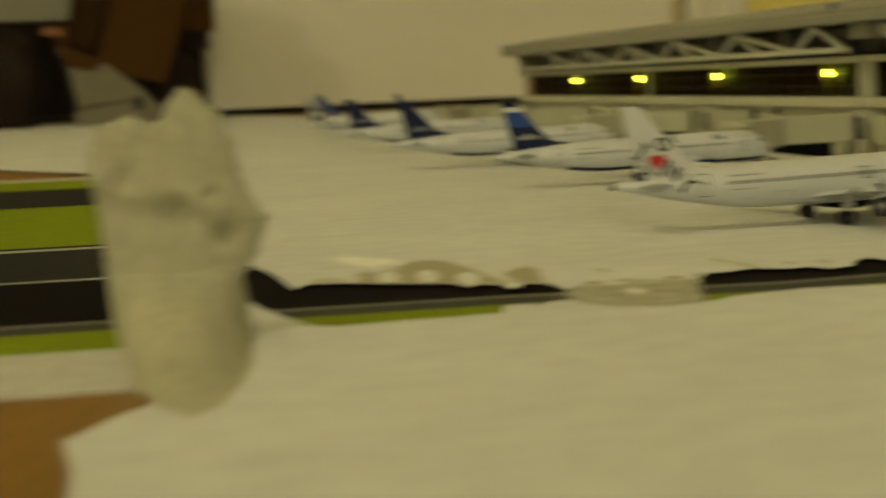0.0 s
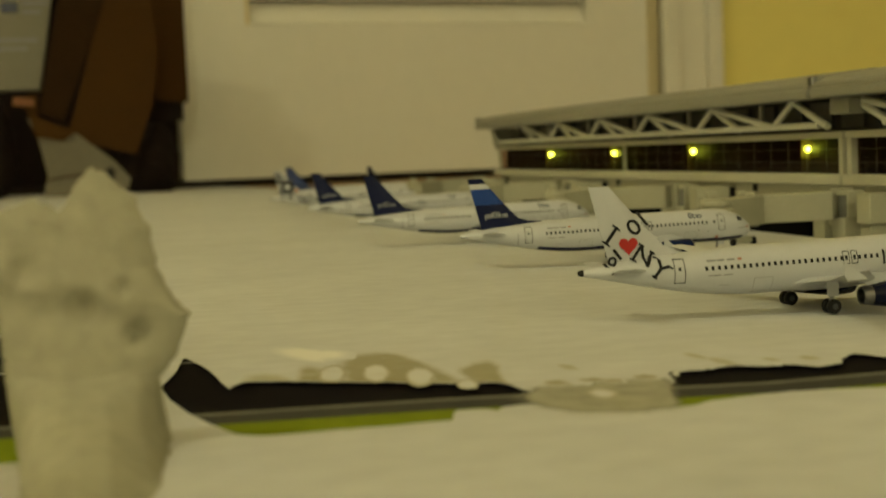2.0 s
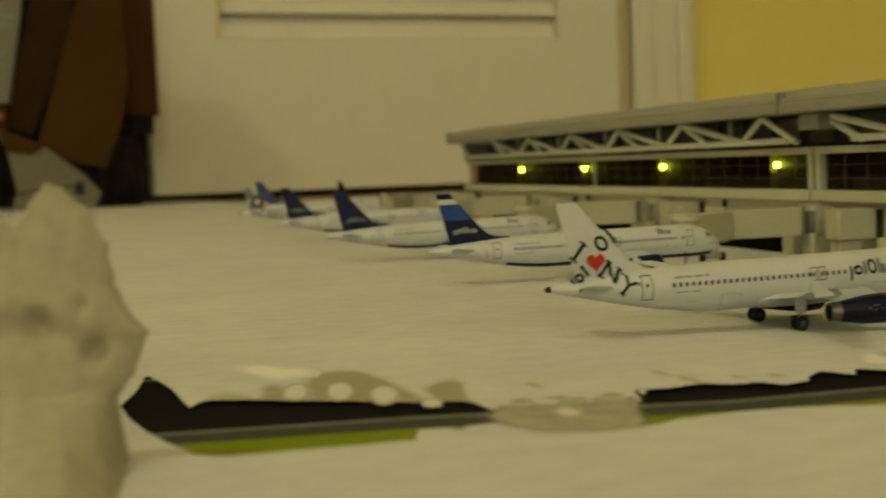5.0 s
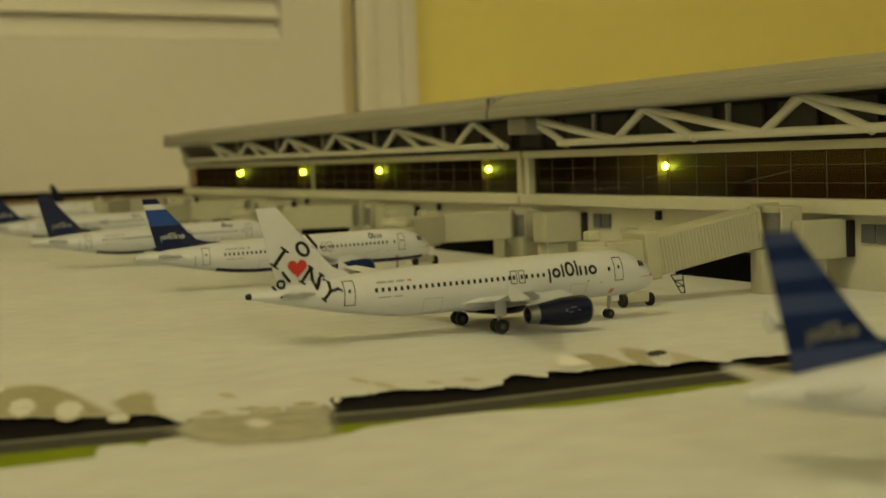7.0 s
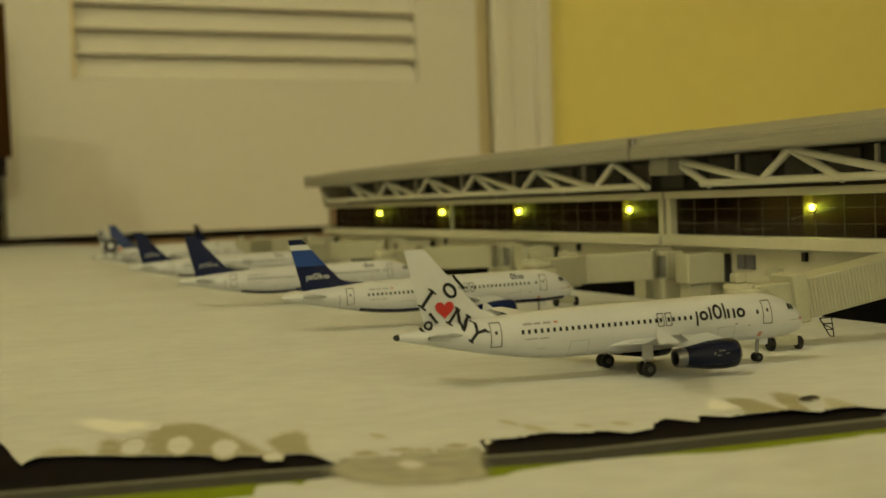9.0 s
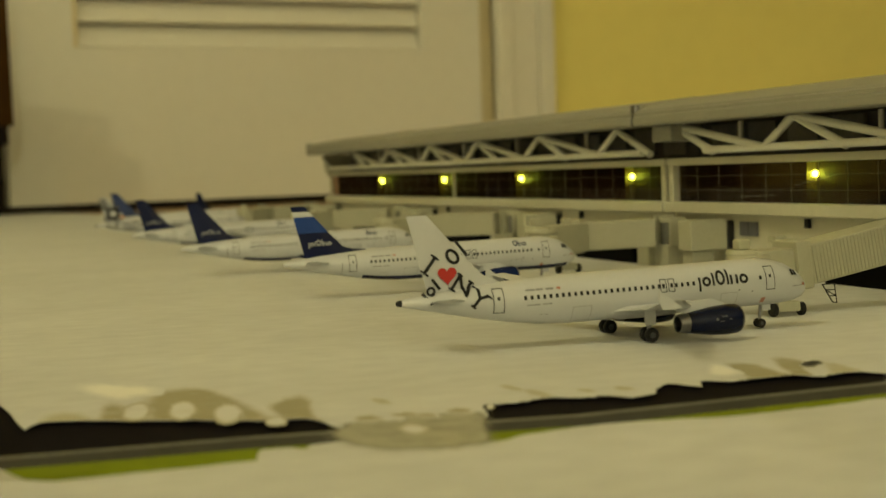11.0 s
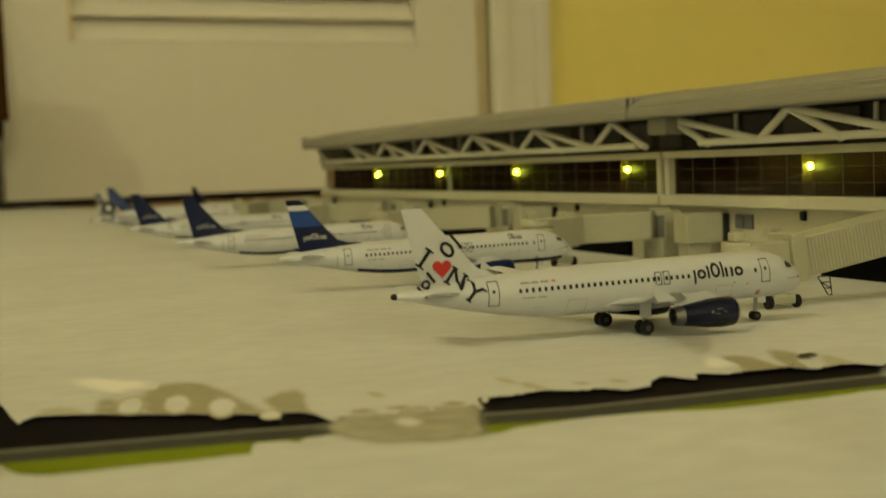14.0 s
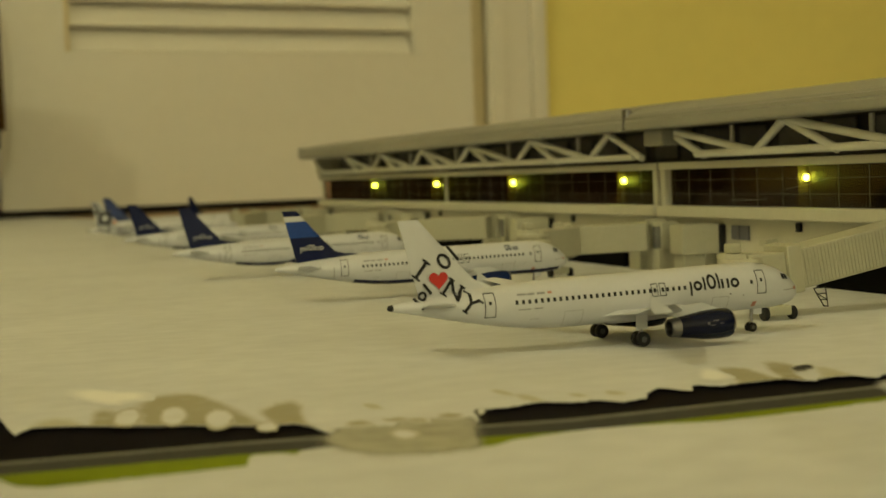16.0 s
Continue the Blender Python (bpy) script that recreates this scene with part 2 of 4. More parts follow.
def lettering(text, size):
    """The faces of a word in the built-in font, lying in x and y, as a bmesh."""
    cu = bpy.data.curves.new("word", "FONT")
    cu.body, cu.size, cu.align_x, cu.align_y, cu.offset = text, size, "CENTER", "CENTER", 0.016 * size
    ob = bpy.data.objects.new("word", cu)
    scene.collection.objects.link(ob)
    me = bpy.data.meshes.new_from_object(ob)
    bm = bmesh.new()
    bm.from_mesh(me)
    bpy.data.objects.remove(ob)
    bpy.data.curves.remove(cu)
    bpy.data.meshes.remove(me)
    return bm


# ---- the room ----
WALL = pose(-0.370, 2.008, -0.0012, 0, 0, math.degrees(math.atan2(0.4757, 0.8796)))  # local x along the wall, y into it
solid("floor", box(-2.6, -4.6, -0.06, 2.6, 3.8, -0.00125), WOOD, Matrix(), "brown varnished wooden room floor", "floor", kind="structure")
# Unseen ceiling and pale walls, added to close the room and bounce its light.
solid("ceiling", box(-2.6, -4.6, 3.0, 2.6, 3.8, 3.05), CEIL, Matrix(), "unseen white painted ceiling closing the room", "ceiling", kind="structure")
solid("wall_south", box(-2.6, -4.65, -0.06, 2.6, -4.6, 3.05), CEIL, Matrix(), "unseen cream painted wall closing the room", "wall", kind="structure")
solid("wall_west", box(-2.65, -4.65, -0.06, -2.6, 3.8, 3.05), CEIL, Matrix(), "unseen cream painted wall closing the room", "wall", kind="structure")
solid("wall_east", box(2.6, -4.65, -0.06, 2.65, 3.8, 3.05), CEIL, Matrix(), "unseen cream painted wall closing the room", "wall", kind="structure")
solid("wall_north", box(0.575, 0, -0.01, 3.4, 0.10, 3.02), WALL_YELLOW, WALL, "yellow painted wall beside the closet door", "wall", kind="structure")
solid("wall_north_lintel", box(-0.95, 0, 2.06, 0.575, 0.10, 3.02), WALL_YELLOW, WALL, "yellow painted wall above the closet", "wall", kind="structure")
solid("wall_north_far", box(-3.0, 0, -0.01, -0.95, 0.10, 3.02), WALL_YELLOW, WALL, "yellow painted wall beside the closet", "wall", kind="structure")
closet = thing("closet_lining", WALL, "dark unlit inside of the closet", "closet", kind="structure")
part("back_panel", box(-0.97, 0.62, 0.0, 0.60, 0.64, 2.06), DARK, closet)
part("side_panel", box(-0.97, 0.104, 0.0, -0.952, 0.618, 2.06), DARK, closet)
part("side_panel", box(0.577, 0.104, 0.0, 0.60, 0.618, 2.06), DARK, closet)
part("top_panel", box(-0.95, 0.104, 2.06, 0.575, 0.618, 2.08), DARK, closet)
part("floor_panel", box(-0.95, 0.012, 0.0006, 0.575, 0.618, 0.003), DARK, closet)

trim = thing("trim", WALL, "white painted moulded door casing", "door casing", kind="structure")
part("casing", box(0.508, -0.022, 0.0, 0.533, -0.001, 2.14, 0.003), DOOR_WHITE, trim)
part("casing", box(0.534, -0.017, 0.0, 0.578, -0.001, 2.14, 0.002), DOOR_WHITE, trim)
part("casing", box(0.579, -0.024, 0.0, 0.606, -0.001, 2.14, 0.005), DOOR_WHITE, trim)
part("jamb", box(0.549, 0.001, 0.0, 0.574, 0.099, 2.058), DOOR_WHITE, trim)
part("stop", box(0.4950, 0.018, 0.0, 0.5185, 0.046, 2.055, 0.002), TAN_STRIP, trim, "tan stop strip beside the door")

door = thing("door_1", WALL @ pose(0, 0.012, 0), "closed white louvred closet door", "door", kind="structure")
part("stile", box(-0.213, 0, 0.0102, -0.122, 0.032, 2.03), DOOR_WHITE, door)
part("stile", box(0.394, 0, 0.0102, 0.4935, 0.032, 2.03), DOOR_WHITE, door)
part("bottom_rail", box(-0.122, 0.0001, 0.0102, 0.394, 0.0314, 0.2165), DOOR_WHITE, door)
part("top_rail", box(-0.1215, 0.0006, 1.90, 0.3935, 0.0314, 2.03, 0.002), DOOR_WHITE, door)
# Tan strip holds the shade of the louvre recess's edge in its colour.
part("recess_shade", box(-0.1218, 0.0004, 0.2172, -0.1158, 0.0314, 1.8995), TAN_STRIP, door, "tan strip for the shade beside the louvres")
SLAT = mesh_from(box(-0.2565, -0.0185, -0.003, 0.2565, 0.0185, 0.003, 0.002), "slat", DOOR_WHITE)
for i in range(49):
    ob = new("slat", SLAT)
    ob.parent, ob.matrix_basis = door, pose(0.136, 0.0158, 0.2332 + 0.0336 * i, 62, 0, 0)

# ---- the printed mat under the paper ----
def mat_print():
    m = node_mat("printed_mat", (0.05, 0.05, 0.05), 0.7)
    nt = m.node_tree
    b = nt.nodes["Principled BSDF"]
    b.inputs["Specular IOR Level"].default_value = 0.03
    tc, sep, mul = nt.nodes.new("ShaderNodeTexCoord"), nt.nodes.new("ShaderNodeSeparateXYZ"), nt.nodes.new("ShaderNodeMath")
    mul.operation = "MULTIPLY"
    mul.inputs[1].default_value = 1 / 0.640
    ramp = nt.nodes.new("ShaderNodeValToRGB")
    ramp.color_ramp.interpolation = "CONSTANT"
    PAVE, ASPH, GRASS, TAR, LINE, PALE, STRIPE = (0.075, 0.074, 0.068, 1), (0.034, 0.034, 0.035, 1), (0.24, 0.30, 0.016, 1), (0.0080, 0.0063, 0.0085, 1), (0.21, 0.205, 0.175, 1), (0.62, 0.61, 0.58, 1), (0.42, 0.42, 0.40, 1)
    bands = [(0.0, PALE), (181, GRASS), (198.4, PAVE), (206.5, LINE), (209.3, TAR), (264, STRIPE), (266, ASPH), (325, STRIPE), (328, ASPH),
             (334, GRASS), (466, ASPH), (562, GRASS), (621, PALE)]
    els = ramp.color_ramp.elements
    while len(els) < len(bands):
        els.new(0.5)
    for e, (u, c) in zip(els, bands):
        e.position, e.color = u / 640, c
    noise_tex = nt.nodes.new("ShaderNodeTexNoise")
    noise_tex.inputs["Scale"].default_value, noise_tex.inputs["Detail"].default_value = 300, 4
    mix = nt.nodes.new("ShaderNodeMix")
    mix.data_type, mix.blend_type = "RGBA", "MULTIPLY"
    mix.inputs[0].default_value = 0.35
    nt.links.new(tc.outputs["Object"], sep.inputs[0])
    nt.links.new(tc.outputs["Object"], noise_tex.inputs["Vector"])
    # past the middle the printed lines run off at a slight angle
    along = sep.outputs[1]
    for start, slope in ((0.042, 0.085), (0.090, -0.20)):
        past, bend, turn = (nt.nodes.new("ShaderNodeMath") for _ in range(3))
        past.operation, bend.operation, turn.operation = "SUBTRACT", "MAXIMUM", "MULTIPLY_ADD"
        past.inputs[1].default_value, bend.inputs[1].default_value, turn.inputs[1].default_value = start, 0.0, slope
        nt.links.new(sep.outputs[0], past.inputs[0])
        nt.links.new(past.outputs[0], bend.inputs[0])
        nt.links.new(bend.outputs[0], turn.inputs[0])
        nt.links.new(along, turn.inputs[2])
        along = turn.outputs[0]
    nt.links.new(along, mul.inputs[0])
    nt.links.new(mul.outputs[0], ramp.inputs[0])
    nt.links.new(ramp.outputs[0], mix.inputs[6])
    nt.links.new(noise_tex.outputs[0], mix.inputs[7])
    nt.links.new(mix.outputs[2], b.inputs["Base Color"])
    return m


solid("airport_mat", box(-0.36, 0.1528, -0.00122, 0.34, 0.640, -0.0008), mat_print(), LAYOUT @ pose(0.030, 0.204, 0) @ pose(0, 0, 0, 0, 0, -2.9) @ pose(-0.030, -0.204, 0),
      "printed airport mat with dark runway, white lines and green grass", "play mat", smooth=False)


# ---- white paper laid as snow ----
def lump(v, u, f, seed=0.0):
    return noise.noise(Vector((v * f, u * f, seed)))


FAR_V = (-11, -2, 0.5, 3.7, 6.2, 7.8, 9.9, 10.5, 10.6, 12.2, 14.1, 17.4, 29.3, 45.5, 51.4, 53, 53.6, 55, 58, 63.4, 67.4, 75, 76.8, 78.8, 84.9, 90.9, 94.5, 97.4, 99.8, 101.4,
         107.6, 109.7, 114.3, 115.3, 116.2, 119.5, 122, 123.2, 125.7, 137.3, 138.6, 145.8, 148.9, 150, 154, 200, 340)
FAR_U = (224, 226, 235, 250, 270.5, 262.5, 249, 233, 227, 231.5, 234.6, 234, 227.5, 218.4, 217.4, 213, 205, 203, 205.5, 205, 205.5, 203.2, 205, 215, 213.8, 216.7, 213.8, 212.6, 214.6, 209,
         211, 215.4, 220, 217.8, 211.4, 218.8, 218.4, 215.1, 216.4, 216.7, 212, 215.1, 213.1, 209.4, 213, 208, 205)
NEAR_V = (-23.6, -19.5, -15.4, -12, -9, -6, -2, 0.7, 1.5, 3.7, 5.9, 8.9, 12.3, 27.5, 37.6, 38.6, 39.9, 43.7, 45, 46.4, 51.3, 53.3, 60, 67, 72, 74, 83.5, 88, 96.5, 104.5, 114, 124, 133, 150, 340)
NEAR_U = (128, 136, 141, 152, 175, 190, 215, 235, 222.7, 208.5, 198.9, 189, 186.6, 186.8, 187.6, 192, 194.5, 193.6, 191, 194, 195.3, 189, 186, 184, 185, 187, 189.2, 190, 188.8, 186.7, 186.8, 187.7, 189, 191, 190)


def far_edge(v):
    """Where the torn paper of the apron ends towards the camera."""
    rough = 1.0 if v > 77 else 0.5
    soft = 1.1 if v > 77 else 0.5
    return float(np.mean(np.interp((v - soft, v - soft / 2, v, v + soft / 2, v + soft), FAR_V, FAR_U))) + rough * (0.5 * lump(v, 3, 0.35) + 1.5 * abs(lump(v, 9, 0.45)) + 1.0 * abs(lump(v, 5, 0.9)) - 0.4 + 0.8 * lump(v, 2, 1.9) + 0.4 * lump(v, 4, 3.3))


def near_edge(v):
    return float(np.interp(v, NEAR_V, NEAR_U)) - 0.4 + 0.5 * lump(v, 33, 0.12) + 0.4 * lump(v, 5, 0.5)


def sheet(name, rows_of, cols, label, thick=0.00015):
    """A sheet of paper from rows of places (v, u, z), with a thickness."""
    bm = bmesh.new()
    rims = []
    up = rows_of[1][0][1] > rows_of[0][0][1]
    for low in (0.0, thick):
        grid = [[bm.verts.new((v * MM, u * MM, z * MM - low)) for v, u, z in row] for row in rows_of]
        for r0, r1 in zip(grid, grid[1:]):
            for i in range(cols - 1):
                quad_ = (r0[i], r0[i + 1], r1[i + 1], r1[i])
                bm.faces.new(quad_ if up == (low == 0.0) else quad_[::-1])
        rims.append(grid[0] + [r[-1] for r in grid[1:]] + grid[-1][-2::-1] + [r[0] for r in grid[-2:0:-1]])
    for i in range(len(rims[0])):
        j = (i + 1) % len(rims[0])
        side = (rims[1][i], rims[1][j], rims[0][j], rims[0][i])
        bm.faces.new(side if up else side[::-1])
    return solid(name, bm, PAPER, LAYOUT, label, "paper sheet")


def ripple(v, u):
    return 0.35 * lump(v, u * 2.2, 0.018) + 0.18 * lump(v * 0.5, u * 3, 0.06, 4)


COLS = 840
far_rows = []
for k in range(70):
    q = k / 69
    row = []
    for i in range(COLS):
        v = -11 + 351 * i / (COLS - 1)
        e = far_edge(v)
        u = e + (q ** 3.2) * (1930 + 0.36 * v - e)
        shift = min(1, max(0, u - 290) / 400) * 17
        v -= shift * (1 - i / (COLS - 1))
        if u > 650:
            v = -28 + (v + 28) * (1 + (u - 650) / 900) - (u - 650) * 0.55
        lift = 0.05 * math.exp(-(u - e) / 3) if u < e + 20 else 0
        row.append((v, u, -0.1 + 0.4 * ripple(v, u) + lift * (0.6 + lump(v, 7, 0.3))))
    far_rows.append(row)
sheet("paper_sheet", far_rows, COLS, "white paper sheet spread as snow over the apron, torn edge")
near_rows = []
for k in range(40):
    q = k / 39
    row = []
    for i in range(COLS):
        v = -23.6 + 363.6 * i / (COLS - 1)
        e = near_edge(v)
        u = e - (q ** 1.6) * (e + 150)
        row.append((v + 1.5 * lump(3, u, 0.05) * (1 if i == 0 else 0), u, -0.1 + 0.4 * ripple(v, u)))
    near_rows.append(row)
sheet("paper_sheet", near_rows, COLS, "white paper sheet with a soft edge, spread over the mat")


def smear(name, outline, z, label, material, category="paper scrap", group="tissue scraps on the apron", rim=0.45, over=False):
    """A torn scrap of wet tissue: its outline rounded and frayed, thick in the middle and thinning to nothing at the rim."""
    for _ in range(3):
        outline = [q for a, b in zip(outline, outline[1:] + outline[:1]) for q in
                   ((a[0] * 0.75 + b[0] * 0.25, a[1] * 0.75 + b[1] * 0.25), (a[0] * 0.25 + b[0] * 0.75, a[1] * 0.25 + b[1] * 0.75))]
    cv, cu = sum(p[0] for p in outline) / len(outline), sum(p[1] for p in outline) / len(outline)
    bm = bmesh.new()
    layer = bm.verts.layers.float.new("thick")
    rings = []
    for k, cover in ((0.25, 1.0), (rim, 1.0), (rim * 0.65 + 0.35, 0.78), (rim * 0.3 + 0.7, 0.34), (1.08, 0.0)):
        ring = []
        for v, u in outline:
            full = cover
            v, u = v + 0.35 * lump(v, u, 0.6) + 0.3 * lump(v, u, 1.7), u + 1.2 * lump(u, v, 0.5, 3) + 0.9 * lump(u, v, 1.6, 5)
            v, u = cv + (v - cv) * k, cu + (u - cu) * k
            if not over and u < far_edge(v) + 0.3:
                u, full = far_edge(v) - 0.15, max(full, 0.9)
            w = bm.verts.new((v * MM, u * MM, (z + 0.4 * ripple(v, u) - 0.20 + 0.03 * full) * MM))
            w[layer] = full
            ring.append(w)
        rings.append(ring)
    n = len(outline)
    bm.faces.new(rings[0])
    for r0, r1 in zip(rings, rings[1:]):
        for i in range(n):
            bm.faces.new((r0[i], r0[(i + 1) % n], r1[(i + 1) % n], r1[i]))
    return solid(name, bm, material, LAYOUT, label, category, group)


def oval(v, u, rv, ru, lean=0.0):
    return [(v + rv * math.cos(a) + lean * math.sin(a), u + ru * math.sin(a)) for a in (2 * math.pi * i / 8 for i in range(8))]


GREY_SCRAP = "thin grey damp tissue scrap lying at the torn paper edge"
SPOT = "small grey tissue spot on the white paper"
smear("tissue_scrap", [(31.5, 251), (35.5, 260), (40, 261.5), (44, 257), (45.2, 248.6), (46.4, 237.5), (46.9, 226.8), (46.8, 203), (40.8, 205), (28.0, 211), (29.4, 238.4)], 0.16, GREY_SCRAP, WET, rim=0.72)
smear("tissue_scrap", [(23, 242.2), (26.4, 252), (28.6, 243.2), (26.8, 212), (20.2, 214)], 0.15, GREY_SCRAP, WET)
smear("tissue_scrap", [(13.5, 242), (18.2, 245), (22.4, 238), (22.2, 213), (12.6, 216)], 0.14, GREY_SCRAP, HAZE)
smear("tissue_scrap", [(48, 231), (51, 236), (56.5, 243.5), (57.4, 236), (53.6, 221.4), (51.8, 201), (46.4, 203), (47.8, 221.3)], 0.16, GREY_SCRAP, WET, rim=0.6)
smear("tissue_scrap", [(49.5, 200), (53.5, 207), (57, 210.5), (61, 208.6), (63.4, 206.2), (66.2, 213), (70, 210.5), (75, 209), (77.2, 208), (77.0, 205.5), (73.6, 197.5), (70.6, 188), (69.4, 183.5), (66, 181.5), (58, 182.0), (51.0, 187.5)], 0.13, "soaked grey tissue film over the printed mat edge", FILM, rim=0.86, over=True)
smear("tissue_scrap", [(60, 199.8), (63.6, 204), (65.6, 198.5), (61.6, 193)], 0.20, "small white tissue scrap on grey tissue", FLUFF, rim=0.5, over=True)
for v, u, rv, ru in ((59.6, 211.2, 2.6, 3.4), (65.5, 211.6, 2.4, 2.6), (68.2, 209.6, 2.0, 2.4), (73.9, 210.8, 2.4, 3.2)):
    smear("tissue_scrap", oval(v, u, rv, ru), 0.19, SPOT, WET, rim=0.4)
for v, u, rv, ru in ((66.1, 226.1, 1.6, 5), (89.6, 228.4, 1.6, 6), (98.9, 219.2, 1.5, 3.4), (105.0, 217.6, 2.0, 3.2), (91, 221, 2.0, 6.5)):
    smear("tissue_scrap", oval(v, u, rv, ru), 0.15, SPOT, HAZE, rim=0.35)
smear("tissue_scrap", [(133, 236.5), (138.5, 236), (138, 226.1), (132, 204), (124.6, 204.5), (129.6, 226.3)], 0.16, GREY_SCRAP, WET, rim=0.6)
smear("tissue_scrap", [(143, 236.6), (147.6, 239.5), (148.6, 232.4), (141.7, 223.4), (135.2, 204), (131.4, 204)], 0.17, GREY_SCRAP, WET, rim=0.6)
smear("tissue_scrap", [(146.7, 225), (151.8, 229), (147.6, 209), (138.0, 205)], 0.15, GREY_SCRAP, HAZE)
smear("tissue_scrap", [(126, 229), (132.7, 238), (132, 229.9), (129.4, 220), (123, 219.6)], 0.24, "bright white tissue scrap on the paper", BRIGHT)
smear("tissue_scrap", [(21.6, 272), (25.9, 277), (29, 270), (36.4, 264), (35.6, 253.6), (31.3, 252.4), (28.6, 248.8), (26.4, 253), (23, 261)], 0.22, "bright white tissue scrap on the paper", BRIGHT)
# Black patch laid on for a slit in the paper that bares the mat.
smear("slit_patch", [(142.8, 225.7), (147.1, 229.4), (150.2, 227.9), (145.8, 223.6), (142.4, 222.4)], 0.28, "small black patch for a slit beside the torn paper edge", SLIT, "fleck", rim=0.6)
for v, u, rv, ru, lean in ((35.6, 233.6, 2.4, 10.5, 1.7), (41.5, 227.0, 2.5, 11, 1.9), (46.6, 215.6, 1.7, 5.2, 0.9), (28.6, 236, 2.4, 10, 1.6), (79.2, 211.3, 0.6, 2.6, 1.0)):
    smear("paper_bit", oval(v, u, rv, ru, lean), 0.25, "small round white paper bit on grey tissue", FLUFF, group="white paper bits on the apron", rim=0.66, over=True)

# the lifted, crumpled corner of the tissue: an upright part with a skirt spread before it, in millimetres
HEIGHTS = (0.0, 8, 12, 18, 23, 27, 30)
LEFT = (-9.8, -10.6, -10.8, -11.2, -12.3, -11.9, -11.4)
RISE = (0.0, 4, 8.2, 12, 16.5, 20.0, 23, 27, 32, 35)
RIGHT = (9.4, 8.8, 8.3, 11.2, 12.6, 10.2, 8.6, 8.3, 6.4, 4.6)
SKIRT_Q = (0, 0.08, 0.22, 0.36, 0.5, 0.64, 0.84, 0.95, 1)
SKIRT_X = (-9.8, -9, -5.6, -2.5, 0.6, 4.3, 8.1, 9.4, 9.4)
SKIRT_Y = (2, -6, -38, -52, -56, -52, -29, -8, 2)
FOLDS = [(random.uniform(0, math.pi), random.uniform(5, 15), random.uniform(0, 10), random.uniform(0.4, 1.0)) for _ in range(9)]


def crumple(x, z):
    """Soft folds in several directions."""
    out = 0.0
    for turn, pitch, shift, deep in FOLDS:
        q = (x * math.cos(turn) + z * math.sin(turn) + shift + 1.6 * lump(x, z, 0.22, turn)) / pitch
        k = abs(q - math.floor(q) - 0.5) * 2
        out += deep * k * k * (3 - 2 * k)
    return out / len(FOLDS) - 0.35


def heap_sheet(face):
    """Rows of places of the front (-1) or the back (1) of the crumpled heap."""
    rows = []
    for k in range(97):
        row = []
        for i in range(57):
            q = i / 56
            edge = (4 * q * (1 - q)) ** 0.5
            top = float(np.interp(q, (0, 0.06, 0.30, 0.46, 0.60, 0.80, 0.92, 1.0), (28.5, 30.6, 32.2, 30.4, 33.2, 35.6, 34.8, 32.0))) + 0.4 * lump(q * 20, 3, 0.5) + 0.3 * lump(q * 20, 7, 1.5)
            if k < 32:  # the skirt
                d = k / 32
                x = float(np.interp(q, SKIRT_Q, SKIRT_X)) * (1 - d) + (-10.6 + 19.1 * q) * d
                y = float(np.interp(q, SKIRT_Q, SKIRT_Y)) * (1 - d) - 3.4 * edge * d if face < 0 else 0.4
                x += 0.7 * lump(x, y, 0.25, 6) * (1 - d)
                z = 9.0 * d ** 2.2 + edge * min(1, d * 3) * (2.2 * crumple(x, y * 0.5) + 0.6)
                z = max(0.02, z if face < 0 else 9.0 * d)
            else:
                h = (k - 32) / 64
                z = 9.0 + (top - 9.0) * h + (edge * (2.2 * crumple(x, 0) + 0.6) * (1 - h) if face < 0 else 0)
                left, right = float(np.interp(z, HEIGHTS, LEFT)), float(np.interp(z, RISE, RIGHT))
                left, right = left + 0.4 * lump(z, 2, 0.5) + 0.3 * lump(z, 8, 1.4), right + 0.5 * lump(z, 5, 0.45) + 0.4 * lump(z, 6, 1.3)
                x = left + (right - left) * q
                deep = 3.4 * edge * (1 - 0.5 * h) * (1 - h ** 6) * (1 if face < 0 else min(1, h * 2) ** 1.5) + 0.05
                fold = (1.7 * crumple(x, z) + 0.12 * lump(x, z, 0.7, 2)) * min(1, h * 2)
                belt = 0.8 * math.exp(-((z - 20.5 + 0.2 * x) / 2.4) ** 2) - 0.5 * math.exp(-((z - 17.0 + 0.2 * x) / 2.0) ** 2)
                dimple = sum(-c * math.exp(-((x - a) / r) ** 2 - ((z - b) / r) ** 2) for a, b, r, c in ((6.0, 14.6, 1.3, 2.6), (-0.5, 18.5, 1.6, 1.9), (-7.5, 23.0, 2.0, 1.7), (4.6, 20.5, 1.0, 1.2)))
                y = face * deep + min(1.0, deep) * (fold - (belt + dimple if face < 0 else 0)) - 0.10 * max(0, z - 17)
            row.append(bm.verts.new((x * MM, y * MM, z * MM)))
        rows.append(row)
    for r0, r1 in zip(rows, rows[1:]):
        for a, b, c, d in zip(r0, r0[1:], r1[1:], r1):
            bm.faces.new((a, b, c, d))
    return rows


def outer(rows):
    return rows[0][:] + [r[-1] for r in rows[1:]] + rows[-1][-2::-1] + [r[0] for r in rows[-2:0:-1]]


bm = bmesh.new()
front, back = outer(heap_sheet(-1)), outer(heap_sheet(1))
for i in range(len(front)):
    j = (i + 1) % len(front)
    bm.faces.new((front[i], front[j], back[j], back[i]))
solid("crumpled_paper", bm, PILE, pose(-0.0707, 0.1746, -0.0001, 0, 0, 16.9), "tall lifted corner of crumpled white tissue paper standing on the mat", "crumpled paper")


